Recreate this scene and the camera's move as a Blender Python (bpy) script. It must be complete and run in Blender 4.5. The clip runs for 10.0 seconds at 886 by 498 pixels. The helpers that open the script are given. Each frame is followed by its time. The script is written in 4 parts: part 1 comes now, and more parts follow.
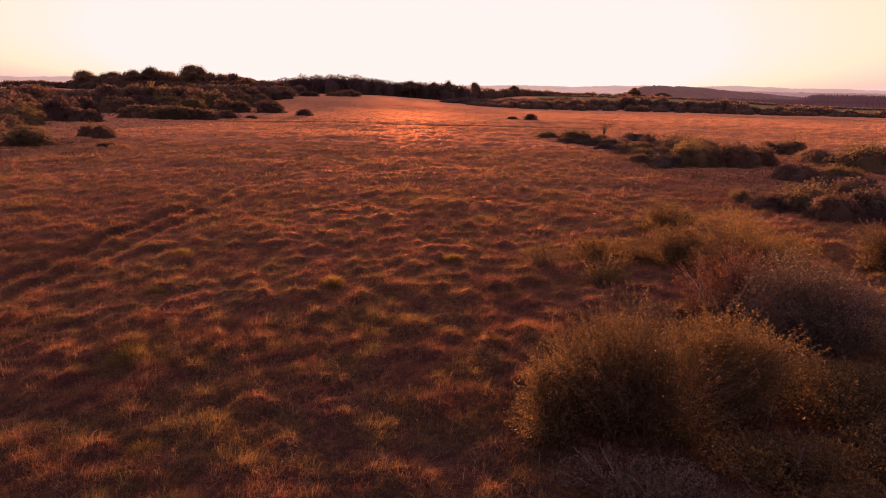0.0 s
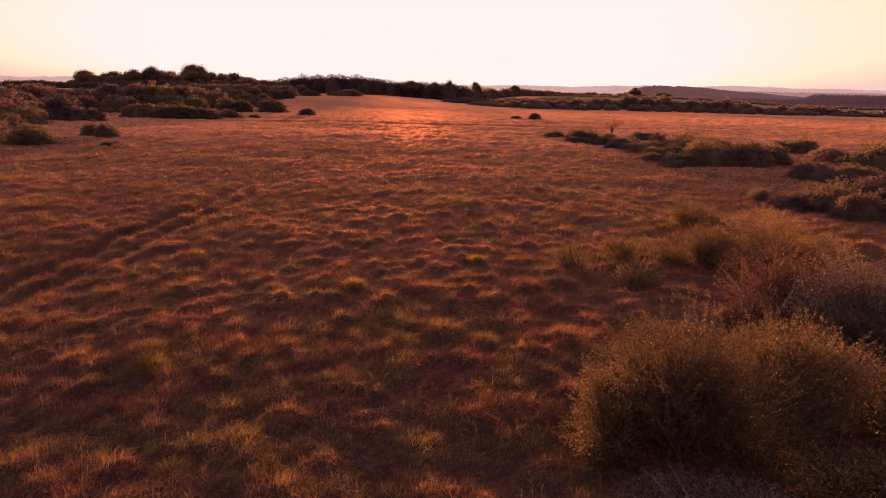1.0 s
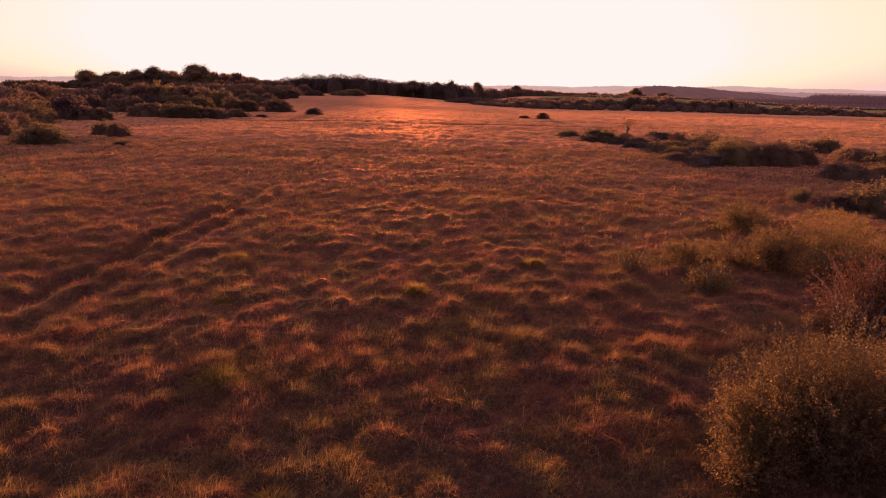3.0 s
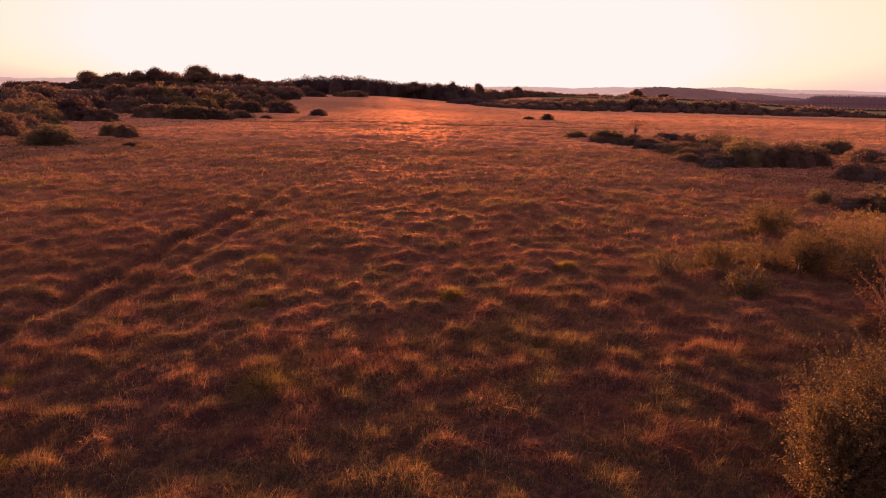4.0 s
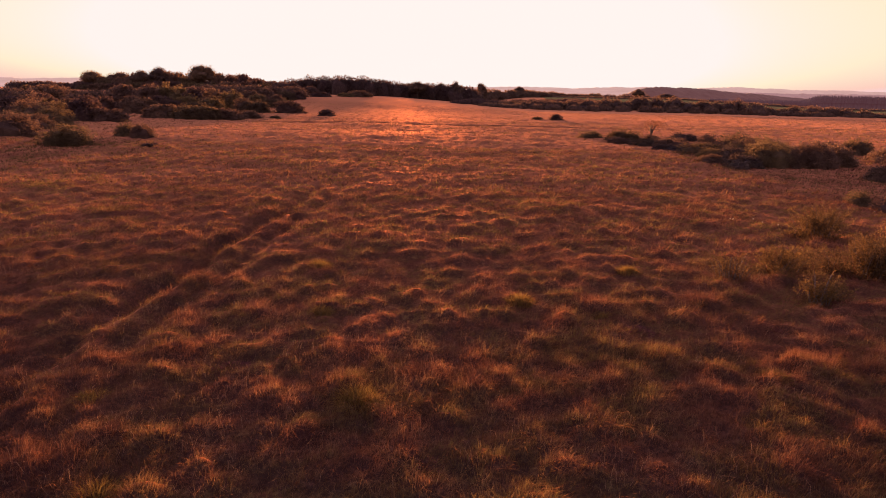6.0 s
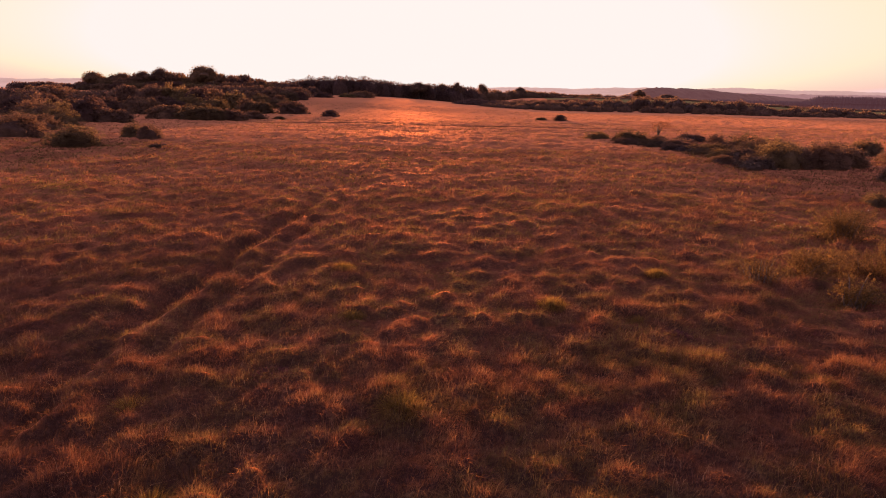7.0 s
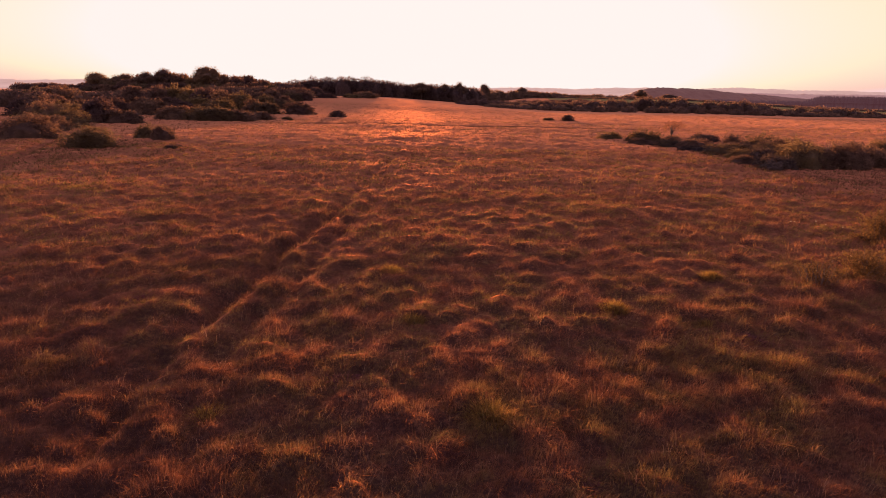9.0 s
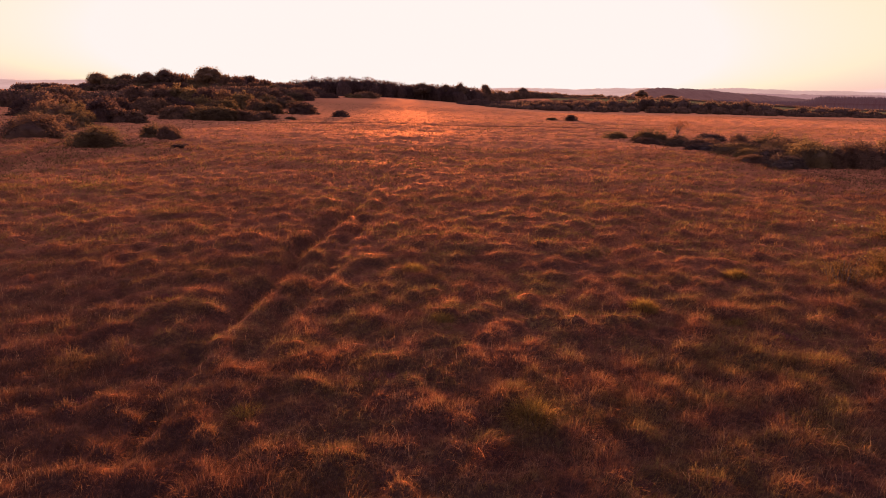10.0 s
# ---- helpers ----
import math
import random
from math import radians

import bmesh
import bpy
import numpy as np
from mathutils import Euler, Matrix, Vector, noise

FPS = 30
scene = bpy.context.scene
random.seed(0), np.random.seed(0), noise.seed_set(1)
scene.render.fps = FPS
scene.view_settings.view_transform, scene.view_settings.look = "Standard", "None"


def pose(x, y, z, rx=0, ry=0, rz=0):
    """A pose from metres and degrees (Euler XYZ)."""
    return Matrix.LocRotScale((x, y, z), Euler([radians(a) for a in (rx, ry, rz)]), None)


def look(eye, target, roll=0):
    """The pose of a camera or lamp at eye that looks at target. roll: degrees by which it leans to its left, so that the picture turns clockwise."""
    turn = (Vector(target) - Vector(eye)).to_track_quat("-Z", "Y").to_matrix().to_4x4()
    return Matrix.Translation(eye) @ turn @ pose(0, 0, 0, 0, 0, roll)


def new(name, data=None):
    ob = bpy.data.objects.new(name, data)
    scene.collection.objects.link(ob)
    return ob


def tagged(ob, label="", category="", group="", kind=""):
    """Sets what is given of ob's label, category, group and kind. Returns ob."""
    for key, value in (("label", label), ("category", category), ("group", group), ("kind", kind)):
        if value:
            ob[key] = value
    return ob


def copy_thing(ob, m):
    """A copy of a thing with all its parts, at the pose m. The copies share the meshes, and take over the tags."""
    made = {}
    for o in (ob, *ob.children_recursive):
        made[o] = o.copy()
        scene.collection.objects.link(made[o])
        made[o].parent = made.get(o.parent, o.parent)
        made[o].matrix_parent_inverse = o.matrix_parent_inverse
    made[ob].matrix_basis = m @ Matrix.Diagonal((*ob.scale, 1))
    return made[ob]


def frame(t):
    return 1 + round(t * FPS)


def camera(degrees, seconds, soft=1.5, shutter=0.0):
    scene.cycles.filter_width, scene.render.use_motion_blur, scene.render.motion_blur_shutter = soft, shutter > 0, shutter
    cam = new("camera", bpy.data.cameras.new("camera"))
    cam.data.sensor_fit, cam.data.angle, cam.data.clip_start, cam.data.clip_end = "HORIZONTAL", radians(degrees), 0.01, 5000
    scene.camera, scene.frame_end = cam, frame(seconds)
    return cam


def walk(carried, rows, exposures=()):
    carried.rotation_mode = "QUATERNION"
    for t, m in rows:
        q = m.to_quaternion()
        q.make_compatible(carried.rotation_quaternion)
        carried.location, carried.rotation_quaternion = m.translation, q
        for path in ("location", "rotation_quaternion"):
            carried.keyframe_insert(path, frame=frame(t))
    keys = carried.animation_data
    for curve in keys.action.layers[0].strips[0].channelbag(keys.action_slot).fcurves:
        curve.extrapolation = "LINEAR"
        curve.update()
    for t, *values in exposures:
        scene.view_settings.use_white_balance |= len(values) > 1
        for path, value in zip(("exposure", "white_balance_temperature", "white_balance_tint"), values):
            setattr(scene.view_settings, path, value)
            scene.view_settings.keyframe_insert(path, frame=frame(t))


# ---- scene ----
cam = camera(70.0, 10.0, 1.0)
PATH = [
    (0, (-0.429, 0.064, 5.33), (-0.379, 2.007, 4.858), 1.3),
    (0.5, (-0.756, 0.42, 5.242), (-0.706, 2.363, 4.77), 1.3),
    (1, (-1.119, 0.79, 5.171), (-1.069, 2.733, 4.699), 1.3),
    (1.5, (-1.468, 1.052, 5.132), (-1.418, 2.995, 4.66), 1.3),
    (2, (-1.878, 1.31, 5.087), (-1.828, 3.253, 4.615), 1.3),
    (2.5, (-2.3, 1.536, 5.038), (-2.249, 3.479, 4.566), 1.3),
    (4, (-3.633, 2.006, 4.95), (-3.581, 3.95, 4.482), 1.3),
    (4.5, (-4.035, 2.141, 4.948), (-3.984, 4.085, 4.481), 1.3),
    (5, (-4.453, 2.265, 4.958), (-4.401, 4.208, 4.49), 1.3),
    (5.5, (-4.845, 2.408, 4.949), (-4.794, 4.352, 4.481), 1.3),
    (7, (-5.956, 2.759, 4.932), (-5.906, 4.703, 4.466), 1.3),
    (7.5, (-6.288, 2.865, 4.923), (-6.238, 4.81, 4.458), 1.3),
    (8, (-6.631, 2.977, 4.917), (-6.583, 4.921, 4.451), 1.3),
    (8.5, (-6.952, 3.046, 4.906), (-6.904, 4.991, 4.44), 1.2),
    (9, (-7.3, 3.11, 4.877), (-7.252, 5.055, 4.412), 1.2),
    (9.5, (-7.605, 3.167, 4.842), (-7.557, 5.112, 4.378), 1.2),
    (10, (-7.918, 3.245, 4.779), (-7.87, 5.19, 4.315), 1.2),
]
walk(cam, [(t, look(eye, target, roll)) for t, eye, target, roll in PATH], [(0, 2.75)])

# ---- light ----
SKY_GAIN = 0.158
SUN_AZ, SUN_EL = -1.4, 2.5            # degrees: from +y towards +x, and up
sun_way = Vector((math.sin(radians(SUN_AZ)) * math.cos(radians(SUN_EL)),
                  math.cos(radians(SUN_AZ)) * math.cos(radians(SUN_EL)), math.sin(radians(SUN_EL))))
sun = new("sun", bpy.data.lights.new("sun", "SUN"))
sun.data.energy, sun.data.angle, sun.data.color = 4.0, radians(2.6), (1.0, 0.42, 0.18)
sun.matrix_world = look(sun_way * 500, (0, 0, 0))

world = bpy.data.worlds.new("dusk_sky")
scene.world = world
world.use_nodes = True
wn = world.node_tree.nodes
sky = wn.new("ShaderNodeTexSky")
sky.sky_type, sky.sun_disc = "NISHITA", False
sky.sun_elevation, sky.sun_rotation = radians(SUN_EL), radians(SUN_AZ)
sky.air_density, sky.dust_density, sky.ozone_density = 1.0, 2.0, 1.0
wn["Background"].inputs["Strength"].default_value = 0.15
grey = wn.new("ShaderNodeRGBToBW")          # thin high haze: the sky's brightness sets how pale it is
haze = wn.new("ShaderNodeValToRGB")
HAZE = ((0.0, (0.110, 0.092, 0.265)), (0.05, (0.35, 0.28, 0.62)), (0.12, (0.88, 0.66, 0.92)), (0.26, (0.98, 0.62, 0.52)), (0.42, (1.0, 0.85, 0.62)), (0.70, (1.0, 0.90, 0.86)), (1.0, (1.0, 0.905, 0.865)))
while len(haze.color_ramp.elements) < len(HAZE):
    haze.color_ramp.elements.new(0.5)
for i, (pos, col) in enumerate(HAZE):
    haze.color_ramp.elements[i].position = pos
for i, (pos, col) in enumerate(HAZE):
    haze.color_ramp.elements[i].color = (*col, 1)
dim = wn.new("ShaderNodeMath")
dim.operation = "MULTIPLY"
dim.inputs[1].default_value = SKY_GAIN
world.node_tree.links.new(sky.outputs["Color"], grey.inputs[0])
world.node_tree.links.new(grey.outputs[0], dim.inputs[0])
world.node_tree.links.new(dim.outputs[0], haze.inputs[0])
world.node_tree.links.new(haze.outputs["Color"], wn["Background"].inputs["Color"])


# ---- materials ----
class Nodes:
    """Short calls to wire a node material."""

    def __init__(self, name):
        self.mat = bpy.data.materials.new(name)
        self.mat.use_nodes = True
        self.t = self.mat.node_tree
        self.t.nodes.clear()
        self.out = self.t.nodes.new("ShaderNodeOutputMaterial")

    def add(self, kind, **sockets):
        n = self.t.nodes.new(kind)
        for key, value in sockets.items():
            self.put(n, key.replace("_", " "), value)
        return n

    def put(self, n, key, value):
        s = n.inputs[key]
        if isinstance(value, bpy.types.NodeSocket):
            self.t.links.new(value, s)
        else:
            s.default_value = value

    def place(self):
        return self.add("ShaderNodeNewGeometry").outputs["Position"]

    def island(self):
        return self.add("ShaderNodeNewGeometry").outputs["Random Per Island"]

    def thing(self):
        return self.add("ShaderNodeObjectInfo").outputs["Random"]

    def noise(self, vector, scale, detail=3.0, rough=0.55):
        return self.add("ShaderNodeTexNoise", Vector=vector, Scale=scale, Detail=detail, Roughness=rough).outputs["Fac"]

    def ramp(self, fac, *stops):
        n = self.add("ShaderNodeValToRGB", Fac=fac)
        e = n.color_ramp.elements
        while len(e) < len(stops):
            e.new(0.5)
        for one, (pos, col) in zip(e, stops):
            one.position, one.color = pos, (*col, 1)
        return n.outputs["Color"]

    def mix(self, fac, a, b, blend="MIX"):
        n = self.t.nodes.new("ShaderNodeMix")
        n.data_type, n.blend_type = "RGBA", blend
        for s, v in ((n.inputs[0], fac), (n.inputs[6], a), (n.inputs[7], b)):
            if isinstance(v, bpy.types.NodeSocket):
                self.t.links.new(v, s)
            else:
                s.default_value = (*v, 1) if isinstance(v, tuple) else v
        return n.outputs[2]

    def maths(self, op, a, b=0.0):
        n = self.t.nodes.new("ShaderNodeMath")
        n.operation = op
        for s, v in zip(n.inputs, (a, b)):
            if isinstance(v, bpy.types.NodeSocket):
                self.t.links.new(v, s)
            else:
                s.default_value = v
        return n.outputs[0]

    def sides(self, vector):
        split = self.add("ShaderNodeSeparateXYZ", Vector=vector)
        return split.outputs["X"], split.outputs["Y"]

    def reach(self, value, a, b):
        """0 at a to 1 at b."""
        return self.add("ShaderNodeMapRange", Value=value, From_Min=a, From_Max=b).outputs["Result"]

    def bump(self, height, strength, distance):
        return self.add("ShaderNodeBump", Height=height, Strength=strength, Distance=distance).outputs["Normal"]

    def done(self, shader):
        self.t.links.new(shader, self.out.inputs["Surface"])
        return self.mat


def moor_colour(n):
    """Patches of rust, straw, green and heather over the moor, alike for the soil cover and the blades."""
    p = n.place()
    broad = n.noise(p, 0.09, 4.0, 0.6)
    fine = n.noise(p, 1.5, 5.0, 0.7)
    tint = n.noise(p, 0.7, 3.0, 0.6)
    rust = n.ramp(fine, (0.30, (0.101, 0.046, 0.038)), (0.48, (0.197, 0.094, 0.055)), (0.68, (0.277, 0.155, 0.077)))
    green = n.ramp(fine, (0.32, (0.075, 0.055, 0.030)), (0.68, (0.240, 0.170, 0.062)))
    wine = n.ramp(fine, (0.35, (0.062, 0.034, 0.028)), (0.65, (0.140, 0.066, 0.046)))
    col = n.mix(n.ramp(tint, (0.44, (0, 0, 0)), (0.56, (1, 1, 1))), rust, green)
    x, y = n.sides(p)
    wine_zone = n.maths("MULTIPLY", n.reach(x, -8.0, -11.0), n.reach(y, 30.0, 15.0))      # more of the dark wine colour beyond the wheel track
    broad = n.maths("ADD", broad, n.maths("MULTIPLY", wine_zone, 0.20))
    return n.mix(n.ramp(broad, (0.50, (0, 0, 0)), (0.70, (0.8, 0.8, 0.8))), col, wine)


def leafy(n, col, through_col, gloss=0.5, rough=0.4, share=0.45, sheen=(0.9, 0.8, 0.7, 1)):
    """A thin leaf: it scatters, lets light through and shines at low angles."""
    d = n.add("ShaderNodeBsdfDiffuse", Color=col)
    t = n.add("ShaderNodeBsdfTranslucent", Color=through_col)
    g = n.add("ShaderNodeBsdfGlossy", Color=sheen, Roughness=rough)
    a = n.t.nodes.new("ShaderNodeMixShader")
    b = n.t.nodes.new("ShaderNodeMixShader")
    a.inputs[0].default_value = share
    n.put(b, "Fac", n.maths("MULTIPLY", n.add("ShaderNodeFresnel", IOR=1.4).outputs[0], gloss))
    for s, v in ((a.inputs[1], d.outputs[0]), (a.inputs[2], t.outputs[0]), (b.inputs[1], a.outputs[0]), (b.inputs[2], g.outputs[0])):
        n.t.links.new(v, s)
    return n.done(b.outputs[0])


def ground_material():
    n = Nodes("moor_turf")
    col = moor_colour(n)
    p = n.place()
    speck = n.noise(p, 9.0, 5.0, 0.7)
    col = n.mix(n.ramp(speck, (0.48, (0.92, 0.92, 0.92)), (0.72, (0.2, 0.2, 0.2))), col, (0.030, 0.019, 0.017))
    h = n.maths("ADD", n.noise(p, 28.0, 4.0, 0.7), n.noise(p, 4.0, 3.0))
    bump, soft = n.bump(h, 0.9, 0.10), n.bump(h, 0.3, 0.06)
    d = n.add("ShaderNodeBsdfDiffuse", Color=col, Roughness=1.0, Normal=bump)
    g = n.add("ShaderNodeBsdfGlossy", Color=(0.95, 0.41, 0.20, 1), Roughness=0.80, Normal=soft)   # dry stalks shine at low angles
    m = n.t.nodes.new("ShaderNodeMixShader")
    n.put(m, "Fac", n.maths("MULTIPLY", n.add("ShaderNodeFresnel", IOR=1.35).outputs[0], 0.48))
    n.t.links.new(d.outputs[0], m.inputs[1])
    n.t.links.new(g.outputs[0], m.inputs[2])
    return n.done(m.outputs[0])


def blade_material(name, extra=None, share=0.5):
    n = Nodes(name)
    col = extra(n) if extra else moor_colour(n)
    r = n.island()
    vary = n.ramp(r, (0.0, (0.40, 0.34, 0.36)), (0.25, (0.72, 0.60, 0.62)), (0.5, (0.88, 0.86, 0.85)), (0.86, (1.0, 0.97, 0.92)), (1.0, (1.18, 1.12, 1.02)))
    col = n.mix(1.0, col, vary, "MULTIPLY")
    return leafy(n, col, col, gloss=0.06, rough=0.65, share=share, sheen=(0.95, 0.42, 0.20, 1))


def leaf_material(name, low, mid, high, gloss=0.05, share=0.45):
    n = Nodes(name)
    col = n.ramp(n.island(), (0.0, low), (0.55, mid), (1.0, high))
    shift = n.ramp(n.thing(), (0.0, (0.68, 0.64, 0.74)), (1.0, (1.3, 1.22, 1.0)))
    col = n.mix(1.0, col, shift, "MULTIPLY")
    patch = n.ramp(n.noise(n.place(), 0.9, 3.0), (0.35, (0.7, 0.66, 0.66)), (0.65, (1.15, 1.1, 1.0)))
    col = n.mix(1.0, col, patch, "MULTIPLY")
    return leafy(n, col, col, gloss=gloss, rough=0.5, share=share)


def bark_material(name, dark, light, scale):
    n = Nodes(name)
    p = n.place()
    col = n.ramp(n.noise(p, scale, 5.0, 0.7), (0.35, dark), (0.65, light))
    b = n.add("ShaderNodeBsdfPrincipled", Base_Color=col, Roughness=0.85, Normal=n.bump(n.noise(p, scale * 3, 4.0), 0.6, 0.01))
    return n.done(b.outputs[0])


def field_material(name, a, b, scale):
    n = Nodes(name)
    p = n.place()
    col = n.mix(n.noise(p, scale, 5.0, 0.65), a, b)
    col = n.mix(n.ramp(n.noise(p, scale * 14, 3.0), (0.4, (0.5, 0.5, 0.5)), (0.6, (0, 0, 0))), col, tuple(0.7 * c for c in a))
    d = n.add("ShaderNodeBsdfDiffuse", Color=col, Roughness=1.0, Normal=n.bump(n.noise(p, 1.2, 4.0), 0.8, 0.5))
    return n.done(d.outputs[0])


def haze_glow_material(name, colour, haze_glow, strength, grain=0.006):
    """Far hills and conifers; emission stands in for the lit haze before them."""
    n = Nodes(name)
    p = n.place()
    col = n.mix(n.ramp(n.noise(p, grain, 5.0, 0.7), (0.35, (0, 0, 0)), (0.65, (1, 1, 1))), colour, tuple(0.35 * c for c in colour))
    b = n.add("ShaderNodeBsdfPrincipled", Base_Color=col, Roughness=1.0, Emission_Color=(*haze_glow, 1), Emission_Strength=strength)
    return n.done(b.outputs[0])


TURF = ground_material()
MOOR_GRASS = blade_material("moor_grass")
STRAW = blade_material("straw", lambda n: n.ramp(n.noise(n.place(), 2.0), (0.35, (0.22, 0.13, 0.075)), (0.65, (0.42, 0.28, 0.16))), share=0.3)
SEDGE = blade_material("sedge", lambda n: n.ramp(n.noise(n.place(), 3.0), (0.3, (0.15, 0.11, 0.03)), (0.7, (0.30, 0.205, 0.06))))
HEATHER = blade_material("heather", lambda n: n.ramp(n.noise(n.place(), 6.0), (0.35, (0.08, 0.042, 0.042)), (0.65, (0.20, 0.075, 0.085))), share=0.25)
COTTON = leaf_material("cotton_head", (0.36, 0.34, 0.30), (0.46, 0.44, 0.40), (0.55, 0.53, 0.48), gloss=0.05)
WILLOW = leaf_material("willow_leaf", (0.045, 0.034, 0.022), (0.105, 0.074, 0.038), (0.20, 0.132, 0.058), gloss=0.03, share=0.46)
YELLOW_WILLOW = leaf_material("yellowing_willow_leaf", (0.065, 0.050, 0.028), (0.130, 0.090, 0.042), (0.205, 0.136, 0.062), gloss=0.02, share=0.48)
GREY_WILLOW = leaf_material("grey_willow_leaf", (0.050, 0.039, 0.036), (0.095, 0.074, 0.066), (0.165, 0.125, 0.105), gloss=0.03, share=0.42)
BIRCH = leaf_material("autumn_birch_leaf", (0.06, 0.030, 0.024), (0.125, 0.058, 0.038), (0.20, 0.098, 0.052), gloss=0.025, share=0.4)
SCRUB = leaf_material("gorse_scrub_leaf", (0.115, 0.080, 0.068), (0.145, 0.100, 0.084), (0.175, 0.120, 0.096), gloss=0.01, share=0.55)
OLIVE = leaf_material("olive_scrub_leaf", (0.110, 0.084, 0.056), (0.140, 0.108, 0.068), (0.175, 0.135, 0.080), gloss=0.01, share=0.55)
TREE_LEAF = leaf_material("tree_leaf", (0.105, 0.076, 0.058), (0.145, 0.104, 0.076), (0.18, 0.128, 0.088), gloss=0.02, share=0.55)
WOOD_LEAF = leaf_material("far_wood_leaf", (0.105, 0.076, 0.062), (0.145, 0.104, 0.084), (0.18, 0.13, 0.102), gloss=0.02, share=0.55)
BARK = bark_material("bark", (0.045, 0.032, 0.024), (0.15, 0.11, 0.085), 12.0)
PALE_BARK = bark_material("birch_bark", (0.10, 0.075, 0.06), (0.42, 0.34, 0.28), 18.0)
PASTURE = field_material("pasture", (0.19, 0.165, 0.06), (0.25, 0.205, 0.085), 0.05)
STUBBLE = field_material("stubble", (0.26, 0.20, 0.11), (0.36, 0.29, 0.17), 0.04)
# haze over the far hills and the plantation is put in as emission
FAR_HILL = haze_glow_material("far_hill", (0.20, 0.17, 0.13), (0.52, 0.30, 0.26), 0.15)
MID_HILL = haze_glow_material("mid_hill", (0.05, 0.036, 0.024), (0.098, 0.031, 0.027), 0.15, 0.03)
LOW_HILL = haze_glow_material("low_hill", (0.16, 0.12, 0.10), (0.30, 0.145, 0.135), 0.15, 0.012)
FAR_CONIFER = haze_glow_material("far_conifer", (0.035, 0.034, 0.026), (0.070, 0.024, 0.030), 0.15)


# ---- the lie of the land ----
def smooth(a, b, v):
    v = np.clip((np.asarray(v, float) - a) / (b - a), 0, 1)
    return v * v * (3 - 2 * v)


def rnd(i, j, s):
    v = np.sin(i * 127.1 + j * 311.7 + s * 74.7) * 43758.5453
    return v - np.floor(v)


def soft_noise(x, y, s):
    i, j = np.floor(x), np.floor(y)
    u, v = x - i, y - j
    u, v = u * u * (3 - 2 * u), v * v * (3 - 2 * v)
    a, b = rnd(i, j, s), rnd(i + 1, j, s)
    c, d = rnd(i, j + 1, s), rnd(i + 1, j + 1, s)
    return (a + (b - a) * u) * (1 - v) + (c + (d - c) * u) * v - 0.5


def track_x(y):
    """The old wheel track's line over the moor."""
    return np.interp(y, (0, 10, 13, 15.5, 21, 28, 38, 55, 80), (-10.9, -11.3, -11.5, -11.55, -11.15, -10.75, -10.15, -9.5, -8.6))


def side_track_x(y):
    return np.interp(y, (25, 41, 47, 55, 66), (-26.5, -33.1, -35.7, -38.6, -43.0))


def ruts(x, y):
    """How deep the wheel ruts lie, 0 to about 0.3 m."""
    wob = 0.45 * soft_noise(y * 0.45, y * 0 + 3.0, 9) + 0.40 * soft_noise(x * 1.3, y * 1.3, 14)
    off = x - track_x(y) + wob
    fade = smooth(78, 20, y) * (0.85 + 1.1 * soft_noise(y * 0.30, x * 0 + 1.0, 4) + 0.9 * soft_noise(x * 0.9, y * 0.9, 6))
    deep = 0.27 * np.exp(-((off + 0.55) / 0.30) ** 2) + 0.14 * np.exp(-((off - 0.55) / 0.26) ** 2)
    side = 0.25 * np.exp(-((x - side_track_x(y)) / 0.6) ** 2) * smooth(25, 32, y) * smooth(70, 60, y)
    ditch = 0.35 * np.exp(-((y - 100 - 3 * soft_noise(x * 0.05, x * 0, 2)) / 0.9) ** 2) * smooth(-42, -25, x) * smooth(36, 22, x)
    return deep * fade + side + ditch


def land(x, y):
    """The land's height without its tussocks."""
    x, y = np.asarray(x, float), np.asarray(y, float)
    z = 3.8 * smooth(150, 270, y) * smooth(45, -45, x)
    z = z + 0.6 * smooth(30, 85, y)
    side = x / np.maximum(y, 1.0)
    rise = np.interp(side, (0.38, 0.46, 0.53, 0.60, 0.68), (1.0, 0.69, 0.38, 0.12, 0.0)) * smooth(20, 90, x) * smooth(290, 480, y)
    z = z + 5.5 * np.where(y > 0, rise, 0) * (1 - smooth(0.34, 0.40, side) * smooth(620, 740, y))
    z = z + 0.30 * soft_noise(x * 0.07, y * 0.07, 1) + 0.14 * soft_noise(x * 0.3, y * 0.3, 2)
    return z - ruts(x, y)


